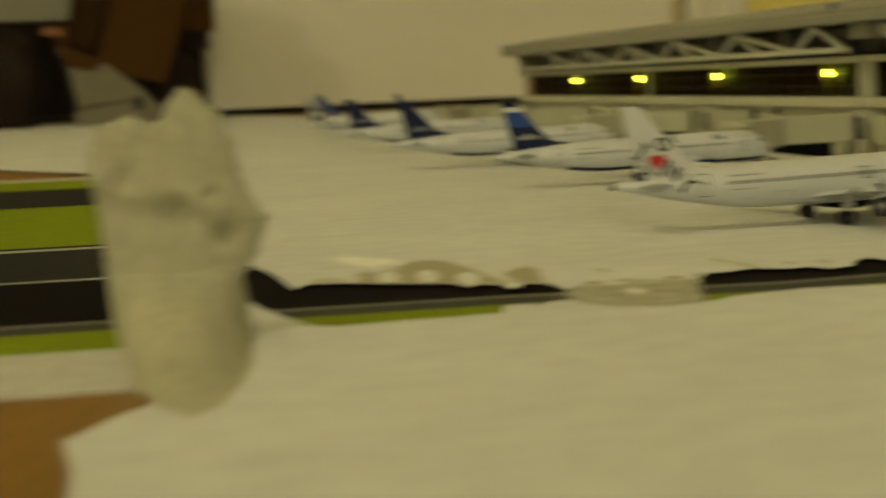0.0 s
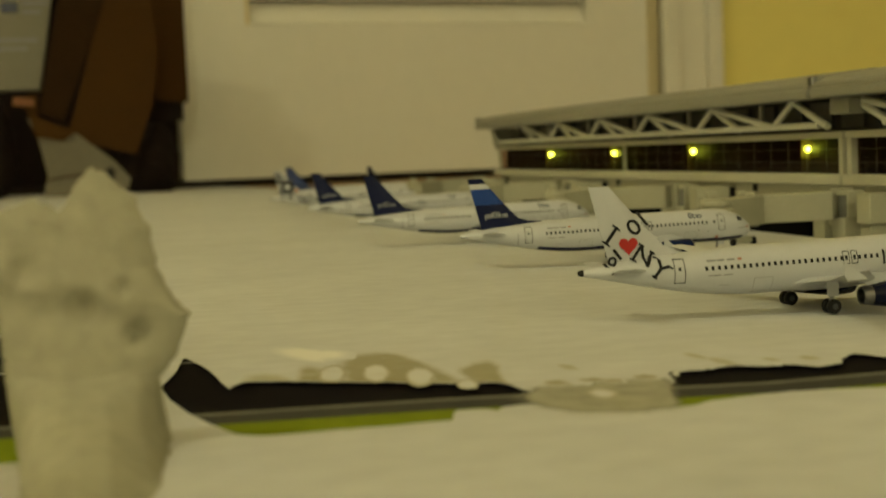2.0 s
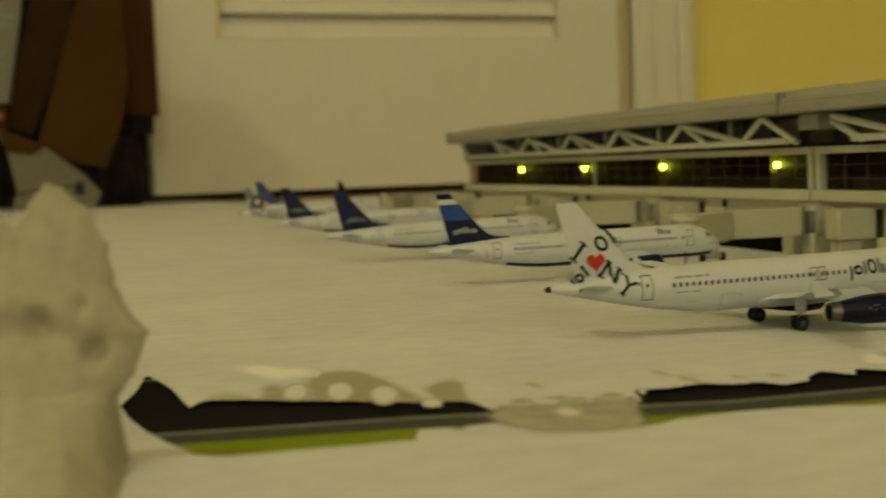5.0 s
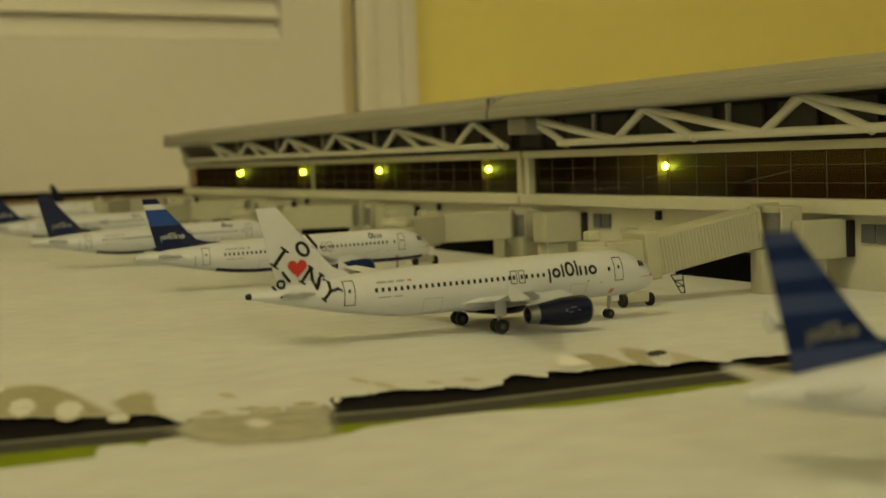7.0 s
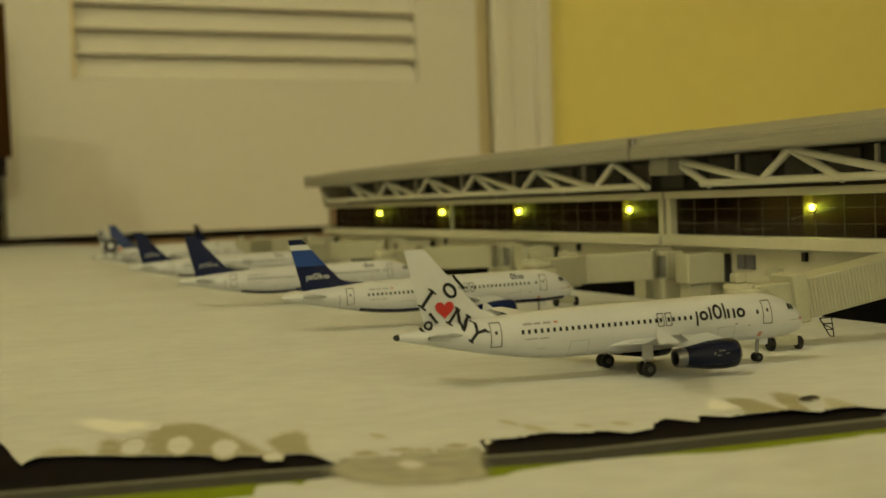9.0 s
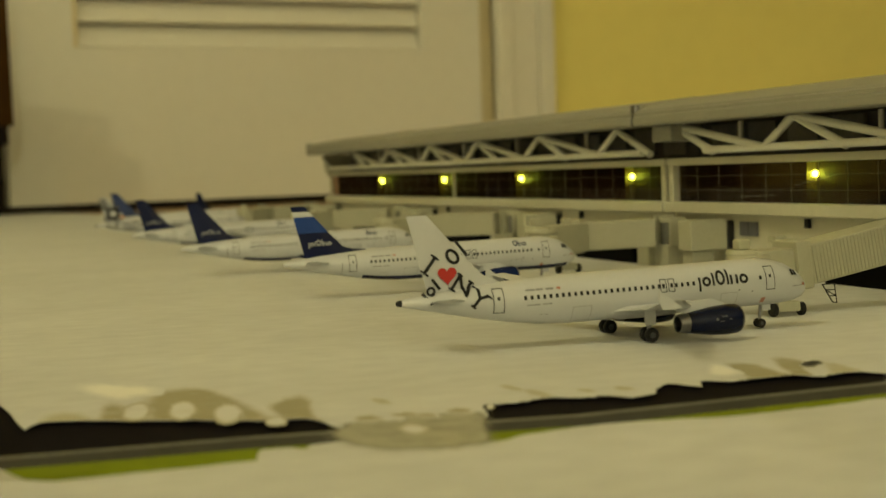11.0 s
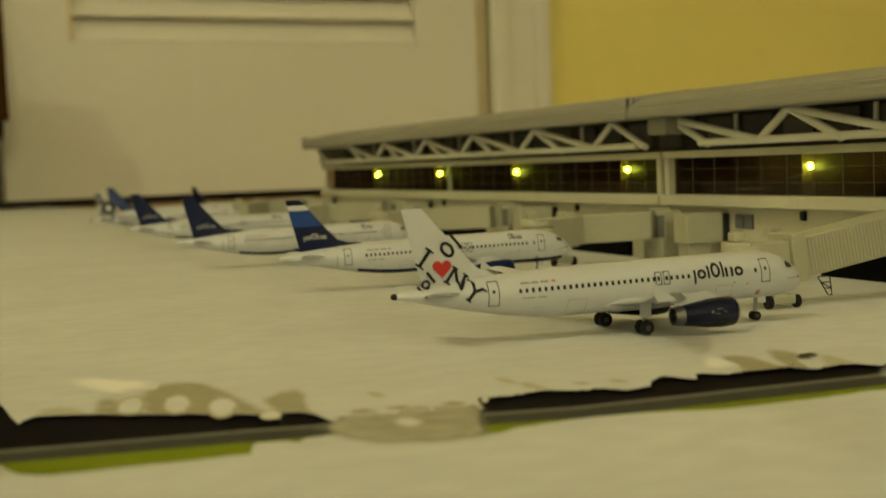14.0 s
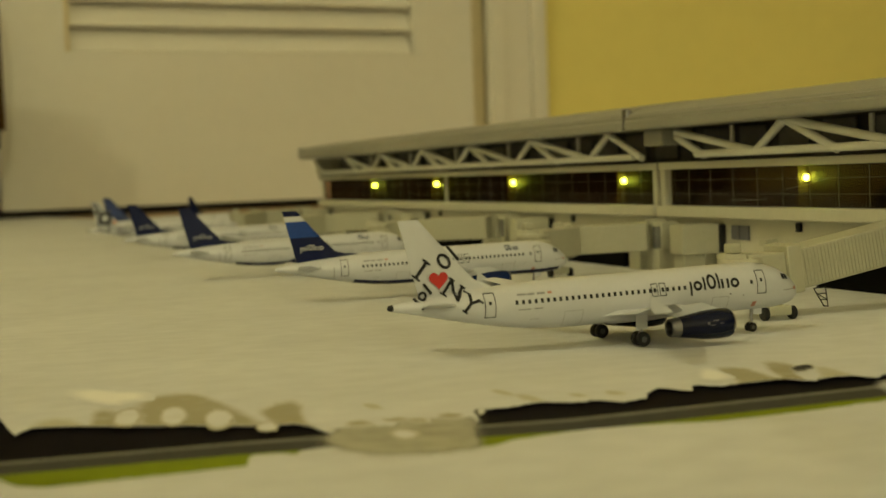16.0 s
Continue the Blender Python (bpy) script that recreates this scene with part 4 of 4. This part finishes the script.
aircraft(*site_uv(67.0, 321.7), 19.8, "white model airliner with black lettering and red heart on its tail", False, {"bands": WHITE_TAIL, "extra": (ny_print,)}, "large", 1.011, detail=True)
aircraft(*site_uv(28.59, 464.16), 18.4, "white model airliner, navy belly, striped blue and white tail", True,
         {"bands": [(4.55, NAVY, "dark navy fin base"), (8.05, BLUE, "bright blue fin band"), (10.0, PLANE_WHITE, "white fin band"), (10.63, NAVY, "dark navy fin tip")], "dorsal": NAVY, "mark": "clear", "mark_a": 34.7}, "small", detail=True)
aircraft(*site_uv(-23.42, 585.58), 18.6, "white model airliner with navy belly and navy tail", True, {"bands": NAVY_TAIL, "dorsal": NAVY, "mark": "faint", "mark_a": 34.6}, "small", detail=True)
aircraft(*site_uv(-76.56, 746.78), 19.5, "white model airliner with navy belly and navy tail, farther along", True, {"bands": NAVY_TAIL, "dorsal": NAVY, "mark": "faint", "mark_a": 34.6}, "small", detail=True)
aircraft(921, 176, 19.2, "white model airliner with black and orange rings on its tail", False, {"bands": WHITE_TAIL, "extra": (ring_print,)}, "", detail=True)
aircraft(1000, 197, 19.2, "white model airliner with a bright blue patterned tail", True, {"bands": [(4.55, MID_BLUE, "blue fin")], "extra": (check_print,)}, "large", 1.06, detail=True)
aircraft(1055, 230, 60, "small white model airliner with dark tail", True, {"bands": [(4.55, NAVY, "dark fin")]}, "", detail=True)
aircraft(*site_uv(124.4, 181.1), 20.5, "white model airliner with a deep blue banded tail", True, {"bands": [(4.55, MID_BLUE, "deep blue fin base"), (6.1, DEEP_BLUE, "dark blue fin band"), (7.7, MID_BLUE, "blue fin band"), (8.5, DEEP_BLUE, "dark blue fin band"), (9.2, MID_BLUE, "blue fin band"), (10.0, DEEP_BLUE, "dark blue fin band"), (10.7, MID_BLUE, "blue fin tip")], "dorsal": DEEP_BLUE, "mark": "dim", "mark_a": 34.6}, "small", detail=True)


# ---- the terminal: x across (V), y along the row (U), in millimetres ----
def mbox(x0, y0, z0, x1, y1, z1, bevel=0.0, bm=None):
    return box(x0 * MM, y0 * MM, z0 * MM, x1 * MM, y1 * MM, z1 * MM, bevel * MM, bm)


def mrod(a, b, r, bm=None, seg=10, r2=None):
    return rod(Vector(a) * MM, Vector(b) * MM, r * MM, bm, seg, None if r2 is None else r2 * MM)


FACE = 250


def bulb(x, y, z, r):
    bm = bmesh.new()
    bmesh.ops.create_uvsphere(bm, u_segments=16, v_segments=10, radius=r * MM, matrix=Matrix.Translation(Vector((x, y, z)) * MM))
    return bm


def terminal(y0, y1, splits, tops, bottoms, label, crown=0.0):
    t = thing("model_terminal", LAYOUT, label, "model building", "model terminal halves")
    part("ground_wall", mbox(FACE + 2, y0, -0.3, FACE + 60, y1, 19), PLASTIC, t, "pale plastic ground floor wall")
    part("sill", mbox(FACE - 2.5, y0, 19.05, FACE + 6, y1, 22.9, 0.4), PLASTIC, t)
    part("header", mbox(FACE - 1.0, y0, 35.7, FACE + 6, y1, 38.2, 0.3), PLASTIC, t)
    # Near-black strip drawn for the dark gap above the header.
    part("gap_strip", mbox(FACE - 1.0, y0, 38.25, FACE + 12, y1, 38.6, 0.2), UNDER, t)
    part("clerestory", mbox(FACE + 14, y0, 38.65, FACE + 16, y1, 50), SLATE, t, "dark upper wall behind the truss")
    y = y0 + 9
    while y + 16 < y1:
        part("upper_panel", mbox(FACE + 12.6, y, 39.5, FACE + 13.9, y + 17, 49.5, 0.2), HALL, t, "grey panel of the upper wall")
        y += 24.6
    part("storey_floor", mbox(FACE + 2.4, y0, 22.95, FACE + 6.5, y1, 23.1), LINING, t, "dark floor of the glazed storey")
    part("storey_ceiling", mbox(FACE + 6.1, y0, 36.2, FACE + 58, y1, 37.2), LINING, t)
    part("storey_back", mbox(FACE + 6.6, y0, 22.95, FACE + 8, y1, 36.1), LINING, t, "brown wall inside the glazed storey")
    for a, b in zip(splits, splits[1:]):
        w = 1.5 if a in (479.5, 1) else 0.6
        part("post", mbox(FACE - (0.5 if w > 1 else -1.0), a - w, 22.95, FACE + 2.6, a + w, 35.65, 0.2), PLASTIC, t)
        pane = part("pane", mbox(FACE + 2.0, a + 1.7, 23.0, FACE + 2.3, b - 1.7, 35.6), GLASS, t, "brown tinted window pane")
        n = max(1, round((b - a) / 15.3))
        for i in range(1, n):
            y = a + (b - a) * i / n
            part("mullion", mbox(FACE + 1.82, y - 0.05, 23.0, FACE + 1.95, y + 0.05, 35.6), BRONZE, pane)
        for z in (27.0, 31.8):
            part("transom", mbox(FACE + 1.83, a + 1.7, z - 0.05, FACE + 1.95, b - 1.7, z + 0.05), BRONZE, pane)
    end = splits[-1] > 900
    part("post", mbox(FACE + (1.0 if end else -0.5), splits[-1] - 1.6, 22.95, FACE + 2.6, splits[-1] + 1.6, 35.65, 0.2), PLASTIC, t)
    # the roof with a stepped fascia
    prof = [(236.2, 53.38), (236.3, 54.6), (237.0, 54.8), (237.4, 55.6), (238.8, 55.9), (242, 57.0 + crown), (262, 59.6 + crown), (322, 60 + crown), (322, 53.4)]
    part("roof", loft([[Vector((x, y, z)) * MM for x, z in prof] for y in (y0, y1)]), ROOF, t, "grey plastic roof with stepped edge")
    part("fascia", mbox(235.5, y0, 49.8, 246, y1, 53.35, 0.8), ROOF, t, "grey plastic roof edge")
    # Shade under the roof is put into the soffit's near-black colour.
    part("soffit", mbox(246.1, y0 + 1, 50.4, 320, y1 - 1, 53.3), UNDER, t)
    # the truss
    zb, zt, x = 40.6, 49.7, 245.5
    part("bottom_chord", mrod((x, bottoms[0], zb), (x, bottoms[-1], zb), 1.25), TRUSS, t)
    for i, a in enumerate(tops):
        part("truss_bar", mrod((x, a, zt), (x, a - 27, zb - 0.6), 1.3), TRUSS, t)
        if i:
            part("truss_bar", mrod((x + 1, a + 4, zt), (x + 1, a + 17, zb), 0.9), TRUSS, t)
        if i + 1 < len(tops):
            part("truss_bar", mrod((x, a, zt), (x, tops[i + 1] + 17, zb), 1.3), TRUSS, t)
            part("truss_bar", mrod((x, tops[i + 1] + 17, zb), (x, tops[i + 1], zt), 1.3), TRUSS, t)
            part("truss_post", mrod((x + 6, a - 35, zb), (x + 6, a - 35, zt), 0.9), TRUSS, t)
    return t


half_a = terminal(477.5, 955, (479.5, 711, 953), (876, 802, 729, 659, 583.5, 508), (934, 487.5), "pale plastic model terminal with dark windows, truss and grey roof", 0.7)
half_b = terminal(-2, 475.5, (1, 235, 473.5), (463, 387, 311, 237, 163, 89), (441.4, 10), "pale plastic model terminal half with dark windows and grey roof, nearer", 0.5)
part("truss_bar", mrod((245.5, 930, 40.6), (245.5, 951, 48.6), 1.1), TRUSS, half_a)
part("end_cap", mbox(236, 955.1, 49.9, 262, 957, 57.5, 0.6), ROOF, half_a)
part("roof_clip", mbox(236.5, 474.5, 51.5, 238.5, 478.5, 57.5, 0.3), METAL, half_b, "small bright metal clip at the roof joint")
part("upper_end", mbox(FACE - 3, 951, 38.7, FACE + 13.9, 953, 49.7, 0.2), PLASTIC, half_a)
part("wall_box", mbox(FACE - 2.0, 402.7, 10.6, FACE + 1.9, 407.6, 12.8, 0.3), BRIDGE, half_b, "small box on the ground floor wall")
part("vent_box", mbox(240, 455, 44.0, 252, 469, 49.7, 0.5), ROOF, half_b, "grey box under the roof")
# Scratches that catch glare; the brightness is painted as a pale colour.
for y0, z0, y1, z1 in ((397.0, 28.4, 373.8, 31.8), (345.4, 27.3, 323.2, 30.4), (431.0, 24.8, 407.9, 25.4)):
    part("scratch", mrod((FACE + 1.99, y0, z0), (FACE + 1.99, y1, z1), 0.045, seg=6), SCRATCH_GLARE, half_b, "thin pale scratch on the window film with painted glare")
for y in (849, 736, 629, 516):
    part("lamp", bulb(FACE + 5.2, y, 31.9, 1.0), LAMP, half_a, "glowing yellow-green lamp behind the glass")
    # Added plate behind each lamp, there only to show a halo.
    part("glow_plate", mbox(FACE + 2.9, y + 1.1, 23.15, FACE + 6.55, y + 2.4, 36.1), PLATE_BROWN, half_a)
for y in (391, 280, 168, 57):
    part("lamp", bulb(FACE + 5.2, y, 31.9, 1.0), LAMP, half_b, "glowing yellow-green lamp behind the glass")
    part("glow_plate", mbox(FACE + 2.9, y + 1.1, 23.15, FACE + 6.55, y + 2.4, 36.1), PLATE_BROWN, half_b)
for t, ys in ((half_b, (419, 285)), (half_a, (585, 750))):
    for y in ys:
        for k in (0, 5.8):
            part("small_window", mbox(FACE + 1.2, y + k, 12.0, FACE + 1.9, y + k + 5, 16.7, 0.15), DIM_INK, t, "small grey ground floor window")
    for y in ys:
        part("wall_lamp", mbox(FACE + 0.6, y - 30.6, 15.4, FACE + 1.9, y - 28.4, 18.3, 0.2), INK, t, "small black wall lamp")
for t, bays in ((half_b, ((190, 240), (322, 373))), (half_a, ((498, 550), (662, 716), (830, 884)))):
    for y0, y1 in bays:
        # Solid black box for a dark opening; its shade is all in the colour.
        part("service_bay", mbox(FACE - 4, y0, -0.2, FACE + 1.9, y1, 7.4, 0.3), BAY, t, "black box for a dark opening at ground level")


# ---- the jet bridges ----
def beam(a, b, w, h, bevel=0.4, ribs=0):
    """A square tunnel from a to b (bottom middles), w wide and h high; with ribs on its sides."""
    a, b = Vector(a) * MM, Vector(b) * MM
    d = b - a
    turn = Matrix.Rotation(math.atan2(d.y, d.x), 4, "Z") @ Matrix.Rotation(-math.atan2(d.z, d.xy.length), 4, "Y")
    L = d.length
    bm = box(0, -w / 2 * MM, 0, L, w / 2 * MM, h * MM, bevel * MM)
    out = [bm]
    for i in range(ribs):
        x = L * (i + 0.5) / ribs
        out.append(box(x - 0.22 * MM, -(w / 2 + 0.2) * MM, 0.5 * MM, x + 0.22 * MM, (w / 2 + 0.2) * MM, (h - 0.5) * MM))
    for one in out:
        bmesh.ops.transform(one, matrix=Matrix.Translation(a) @ turn, verts=one.verts)
    return out if ribs else bm


def jet_bridge(u, v, cab, start, rot_, side, low=0.0, z0=7.4, z1=8.0, stair=None, near=25, ahead=-6, cz=7.3, foot=(480, 489, 243, 248)):
    b = thing("jet_bridge", LAYOUT @ pose(v * MM, u * MM, 0), "pale plastic model jet bridge reaching to the parked airliner", "jet bridge", "jet bridges along the terminal")
    rel = lambda p: (p[1] - v, p[0] - u)
    cx, cy = rel(cab)
    sx, sy = rel(start)
    rx, ry = rel(rot_)
    ex, ey = sx + (rx - sx) * 0.80, sy + (ry - sy) * 0.80
    shell, *ribs = beam((sx, sy, z0), (ex, ey, z1), 9, 9.7, ribs=32)
    tunnel = part("tunnel", shell, BRIDGE, b, "ribbed pale tunnel")
    for r in ribs:
        part("rib", r, BRIDGE, tunnel)
    part("end_frame", beam((sx - (rx - sx) * 0.10, sy - (ry - sy) * 0.10, z0 - 1.0), (sx - 0.05, sy, z0 - 0.6), 10.6, 11.6), BRIDGE, b)
    if not low:
        part("link_unit", mbox(sx - 7.6, sy - 1, z0 + 9.2, sx - 4.8, sy + 2, z0 + 11.4, 0.3), BRIDGE, b)
    part("cab_link", beam((cx, cy, z0 - 0.2), (sx, sy, z0), 8, 9.7 - low * 0.4), BRIDGE, b)
    c = part("cab", mrod((cx, cy, 6.5), (cx, cy, 15.0 - low), 4.9, seg=32), BRIDGE, b, "round pale bridge cab")
    part("cab_roof", mrod((cx, cy, 15.05 - low), (cx, cy, 16.1 - low), 5.6, seg=32, r2=5.2), BRIDGE, c)
    part("cab_roof", mrod((cx - 0.8, cy + 1.2, 16.15 - low), (cx - 0.8, cy + 1.2, 17.2 - low), 4.4, seg=32, r2=4.0), BRIDGE, c)
    part("roof_unit", mbox(cx - 2.6, cy + 0.2, 17.25 - low, cx + 0.6, cy + 3.4, 19.6 - low, 0.4), BRIDGE, c)
    part("canopy", mbox(cx - 4.5, cy - 9, 6.8, cx + 3, cy - 3, 14.0 - low, 0.8), BRIDGE, c)
    # the turning joint: a dull clear drum between two upright slabs
    part("rotunda", mrod((rx, ry, z1 + 0.6), (rx, ry, z1 + 8.2), 3.7, seg=28), DRUM, b, "grey glassy rotunda drum")
    part("rotunda_cap", mrod((rx, ry, z1 + 8.25), (rx, ry, z1 + 9.8), 4.4, seg=28), BRIDGE, b)
    part("rotunda_frame", mbox(rx - 4.2, ry + 4.6, z1 - 2.0, rx + 3.5, ry + 6.8, z1 + 10.6, 0.3), BRIDGE, b)
    part("rotunda_frame", mbox(rx - 3.4, ry + 8.6, z1 - 0.2, rx + 3.5, ry + 9.6, z1 + 9.6, 0.3), BRIDGE, b)
    part("rotunda_frame", mbox(rx - 3.4, ry - 5.4, z1 + 0.4, rx + 3.0, ry - 4.6, z1 + 9.6, 0.2), BRIDGE, b)
    part("column", mbox(rx - 4.2, ry - 4.5, -0.2, rx + 4.0, ry + 4.4, z1 + 0.5, 0.4), BRIDGE, b)
    part("foot", mbox(foot[2] - v, foot[0] - u, -0.2, foot[3] - v, foot[1] - u, z1 - 0.6, 0.4), BRIDGE, b)
    part("corridor", mbox(rx + ahead, ry - near, cz, FACE - v + 1.8, ry - near + (9 if near > 20 else 4.5), cz + 10.0, 0.5), BRIDGE, b, "plain corridor box to the terminal")
    part("corridor_base", mbox(rx + ahead + 2, ry - near + 3, -0.2, FACE - v - 4, ry - near + (10 if near > 20 else 5), cz - 0.1, 0.4), BRIDGE, b)
    part("corridor_seal", mbox(FACE - v - 0.6, ry - near - 0.8, cz + 0.3, FACE - v + 1.9, ry - near - 0.05, cz + 9.6, 0.3), UNDER, b, "thin black seal")
    # the wheeled leg
    gx, gy = rel(side)
    leg = part("bogie", mbox(gx - 3.0, gy - 1.2, 1.0, gx + 3.0, gy + 1.2, 3.4, 0.4), BRIDGE, b)
    part("strut", mrod((gx, gy, 3), (gx + 0.5, gy + 1.5, z0 + 0.4), 1.1), BRIDGE, b)
    for k in (-1, 1):
        bm = mrod((gx + k * 3.7 - 0.7, gy, 1.55), (gx + k * 3.7 + 0.7, gy, 1.55), 1.6, seg=20)
        bmesh.ops.bevel(bm, geom=bm.edges[:], offset=0.25 * MM, segments=1, affect="EDGES")
        part("tyre", bm, TYRE, leg, "black bridge tyre")
    if stair:
        tx, ty = rel(stair)
        stairs = part("service_stairs", mrod((tx - 2.0, ty + 1.6, 4.6), (tx, ty, -0.1), 0.16), INK, b, "thin black stair frame")
        for p, q in (((-0.2, -1.0, 4.9), (0.3, -1.2, -0.1)), ((-2.0, 1.6, 4.6), (-0.2, -1.0, 4.9)), ((-1.4, 1.1, 3.2), (0.0, -1.1, 3.4)), ((-0.8, 0.6, 1.7), (0.2, -1.2, 1.8)), ((-1.4, 1.1, 3.2), (0.2, -1.2, 1.8)), ((0, 0, 0.1), (0.3, -1.2, 0.1))):
            part("stair_bar", mrod((tx + p[0], ty + p[1], p[2]), (tx + q[0], ty + q[1], q[2]), 0.14), INK, stairs)
    return b


jet_bridge(300, 180, (309, 183), (309, 197.5), (310, 237), (300, 187.5), 1.8, 6.4, 11.8, stair=(321, 214), near=10.5, ahead=-1, cz=8.0, foot=(303.5, 308.5, 226.5, 231))
jet_bridge(455, 190, (455, 191), (470, 213), (460, 242), (468.5, 206.5))
jet_bridge(620, 190, (619, 187), (629, 208), (602, 241), (626, 202), foot=(622, 631, 242, 247))
jet_bridge(790, 190, (778, 187), (790, 208), (765, 241), (787, 202), foot=(786, 795, 242, 247))
jet_bridge(955, 190, (932, 189), (962, 211), (960, 240), (960, 205), foot=(980, 989, 241, 246))


# ---- cartons by the closet ----
CORNER = pose(-0.597, 1.655, -0.0012, 0, 0, 19.9)  # local x to the right as seen from the airfield, y away, z up
K = 0.00067  # one step of the sketch below


def slab(outline, y, depth, lean=0.0):
    """A board from an outline (x, z) in sketch steps, at depth y, leaning back by lean per step of height."""
    return loft([[Vector((x * K, (y + lean * z) * 1.0, z * K)) for x, z in outline], [Vector((x * K, y + depth + lean * z, z * K)) for x, z in outline]])


crate = thing("cardboard_box", CORNER, "open brown cardboard box with hanging flaps beside the closet", "cardboard box")
# The box's dark inside is painted, in the near-black of the closet.
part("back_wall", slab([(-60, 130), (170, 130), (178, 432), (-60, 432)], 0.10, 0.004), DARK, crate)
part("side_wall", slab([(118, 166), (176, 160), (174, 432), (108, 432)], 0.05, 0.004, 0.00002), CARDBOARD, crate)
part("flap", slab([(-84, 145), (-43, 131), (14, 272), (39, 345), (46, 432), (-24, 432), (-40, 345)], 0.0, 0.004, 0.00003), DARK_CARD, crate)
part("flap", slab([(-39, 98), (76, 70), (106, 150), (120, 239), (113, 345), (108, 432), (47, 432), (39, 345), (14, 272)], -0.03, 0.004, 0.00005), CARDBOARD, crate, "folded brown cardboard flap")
carton = thing("mailing_carton", CORNER, "white mailing carton with faint printed bars", "carton")
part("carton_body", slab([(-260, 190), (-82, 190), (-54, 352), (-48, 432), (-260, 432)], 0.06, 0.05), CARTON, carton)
part("printed_bar", slab([(-140, 325), (-112, 325), (-112, 343), (-140, 343)], 0.0585, 0.001), NAVY, carton, "dark printed emblem patch")
for x0, x1, z in ((-105, -62, 341), (-105, -72, 326), (-150, -80, 277), (-150, -98, 262)):
    part("printed_bar", slab([(x0, z - 3), (x1, z - 3), (x1, z + 3), (x0, z + 3)], 0.0585, 0.001), GREY_INK, carton)
paper = thing("folded_paper", CORNER, "white folded paper lying against the cartons", "paper")
# Leaf colour holds the box's shade; crease and fold are shade strips.
part("leaf", slab([(-80, 4), (-72, 40), (-86, 104), (-102, 136), (-84, 134), (-22, 108), (38, 60), (64, 30), (58, 12), (0, 2)], -0.05, 0.002, 0.0002), SHADED_PAPER, paper)
part("crease", slab([(-74, 30), (40, 44), (40, 46), (-74, 33)], -0.0512, 0.001, 0.0002), DARK_CARD, paper, "dark strip for the shade along a paper fold")
part("blot", slab([(21, 28), (36, 26), (38, 42), (32, 50), (22, 46)], -0.0515, 0.001, 0.0002), INK, paper)
part("fold", slab([(-109, 172), (-84, 177), (-84, 137), (-24, 110), (-44, 96), (-88, 104)], -0.053, 0.002, 0.0002), CARDBOARD, paper, "brown panel for the shade on the paper's upper part")
part("label_strip", slab([(-124, 158), (-88, 155), (-88, 168), (-120, 172)], -0.035, 0.001), RUST, paper, "rust red strip")
shoe = thing("dark_bag", CORNER, "dark shapeless bag on the floor by the cartons", "bag")
bm = bmesh.new()
bmesh.ops.create_icosphere(bm, subdivisions=4, radius=1)
for w in bm.verts:
    k = 1 + 0.25 * noise.noise(w.co * 1.5) + 0.08 * noise.noise(w.co * 5)
    w.co = Vector((w.co.x * 0.055 * k - 0.130, w.co.y * 0.04 * k + 0.02, max(0.0, w.co.z * 0.06 * k + 0.055)))
part("bag_body", bm, DARK, shoe)
bm = bmesh.new()
bmesh.ops.create_icosphere(bm, subdivisions=4, radius=1)
for w in bm.verts:
    k = 1 + 0.25 * noise.noise(w.co * 1.7 + Vector((3, 1, 0))) + 0.08 * noise.noise(w.co * 6)
    w.co = Vector((w.co.x * 0.036 * k + 0.070, w.co.y * 0.04 * k + 0.09, max(0.0, w.co.z * 0.05 * k + 0.035)))
# Added dark lump that covers the dark gap between box and door.
solid("dark_lump", bm, DARK, CORNER, "dark lump filling the gap beside the box", "cloth")
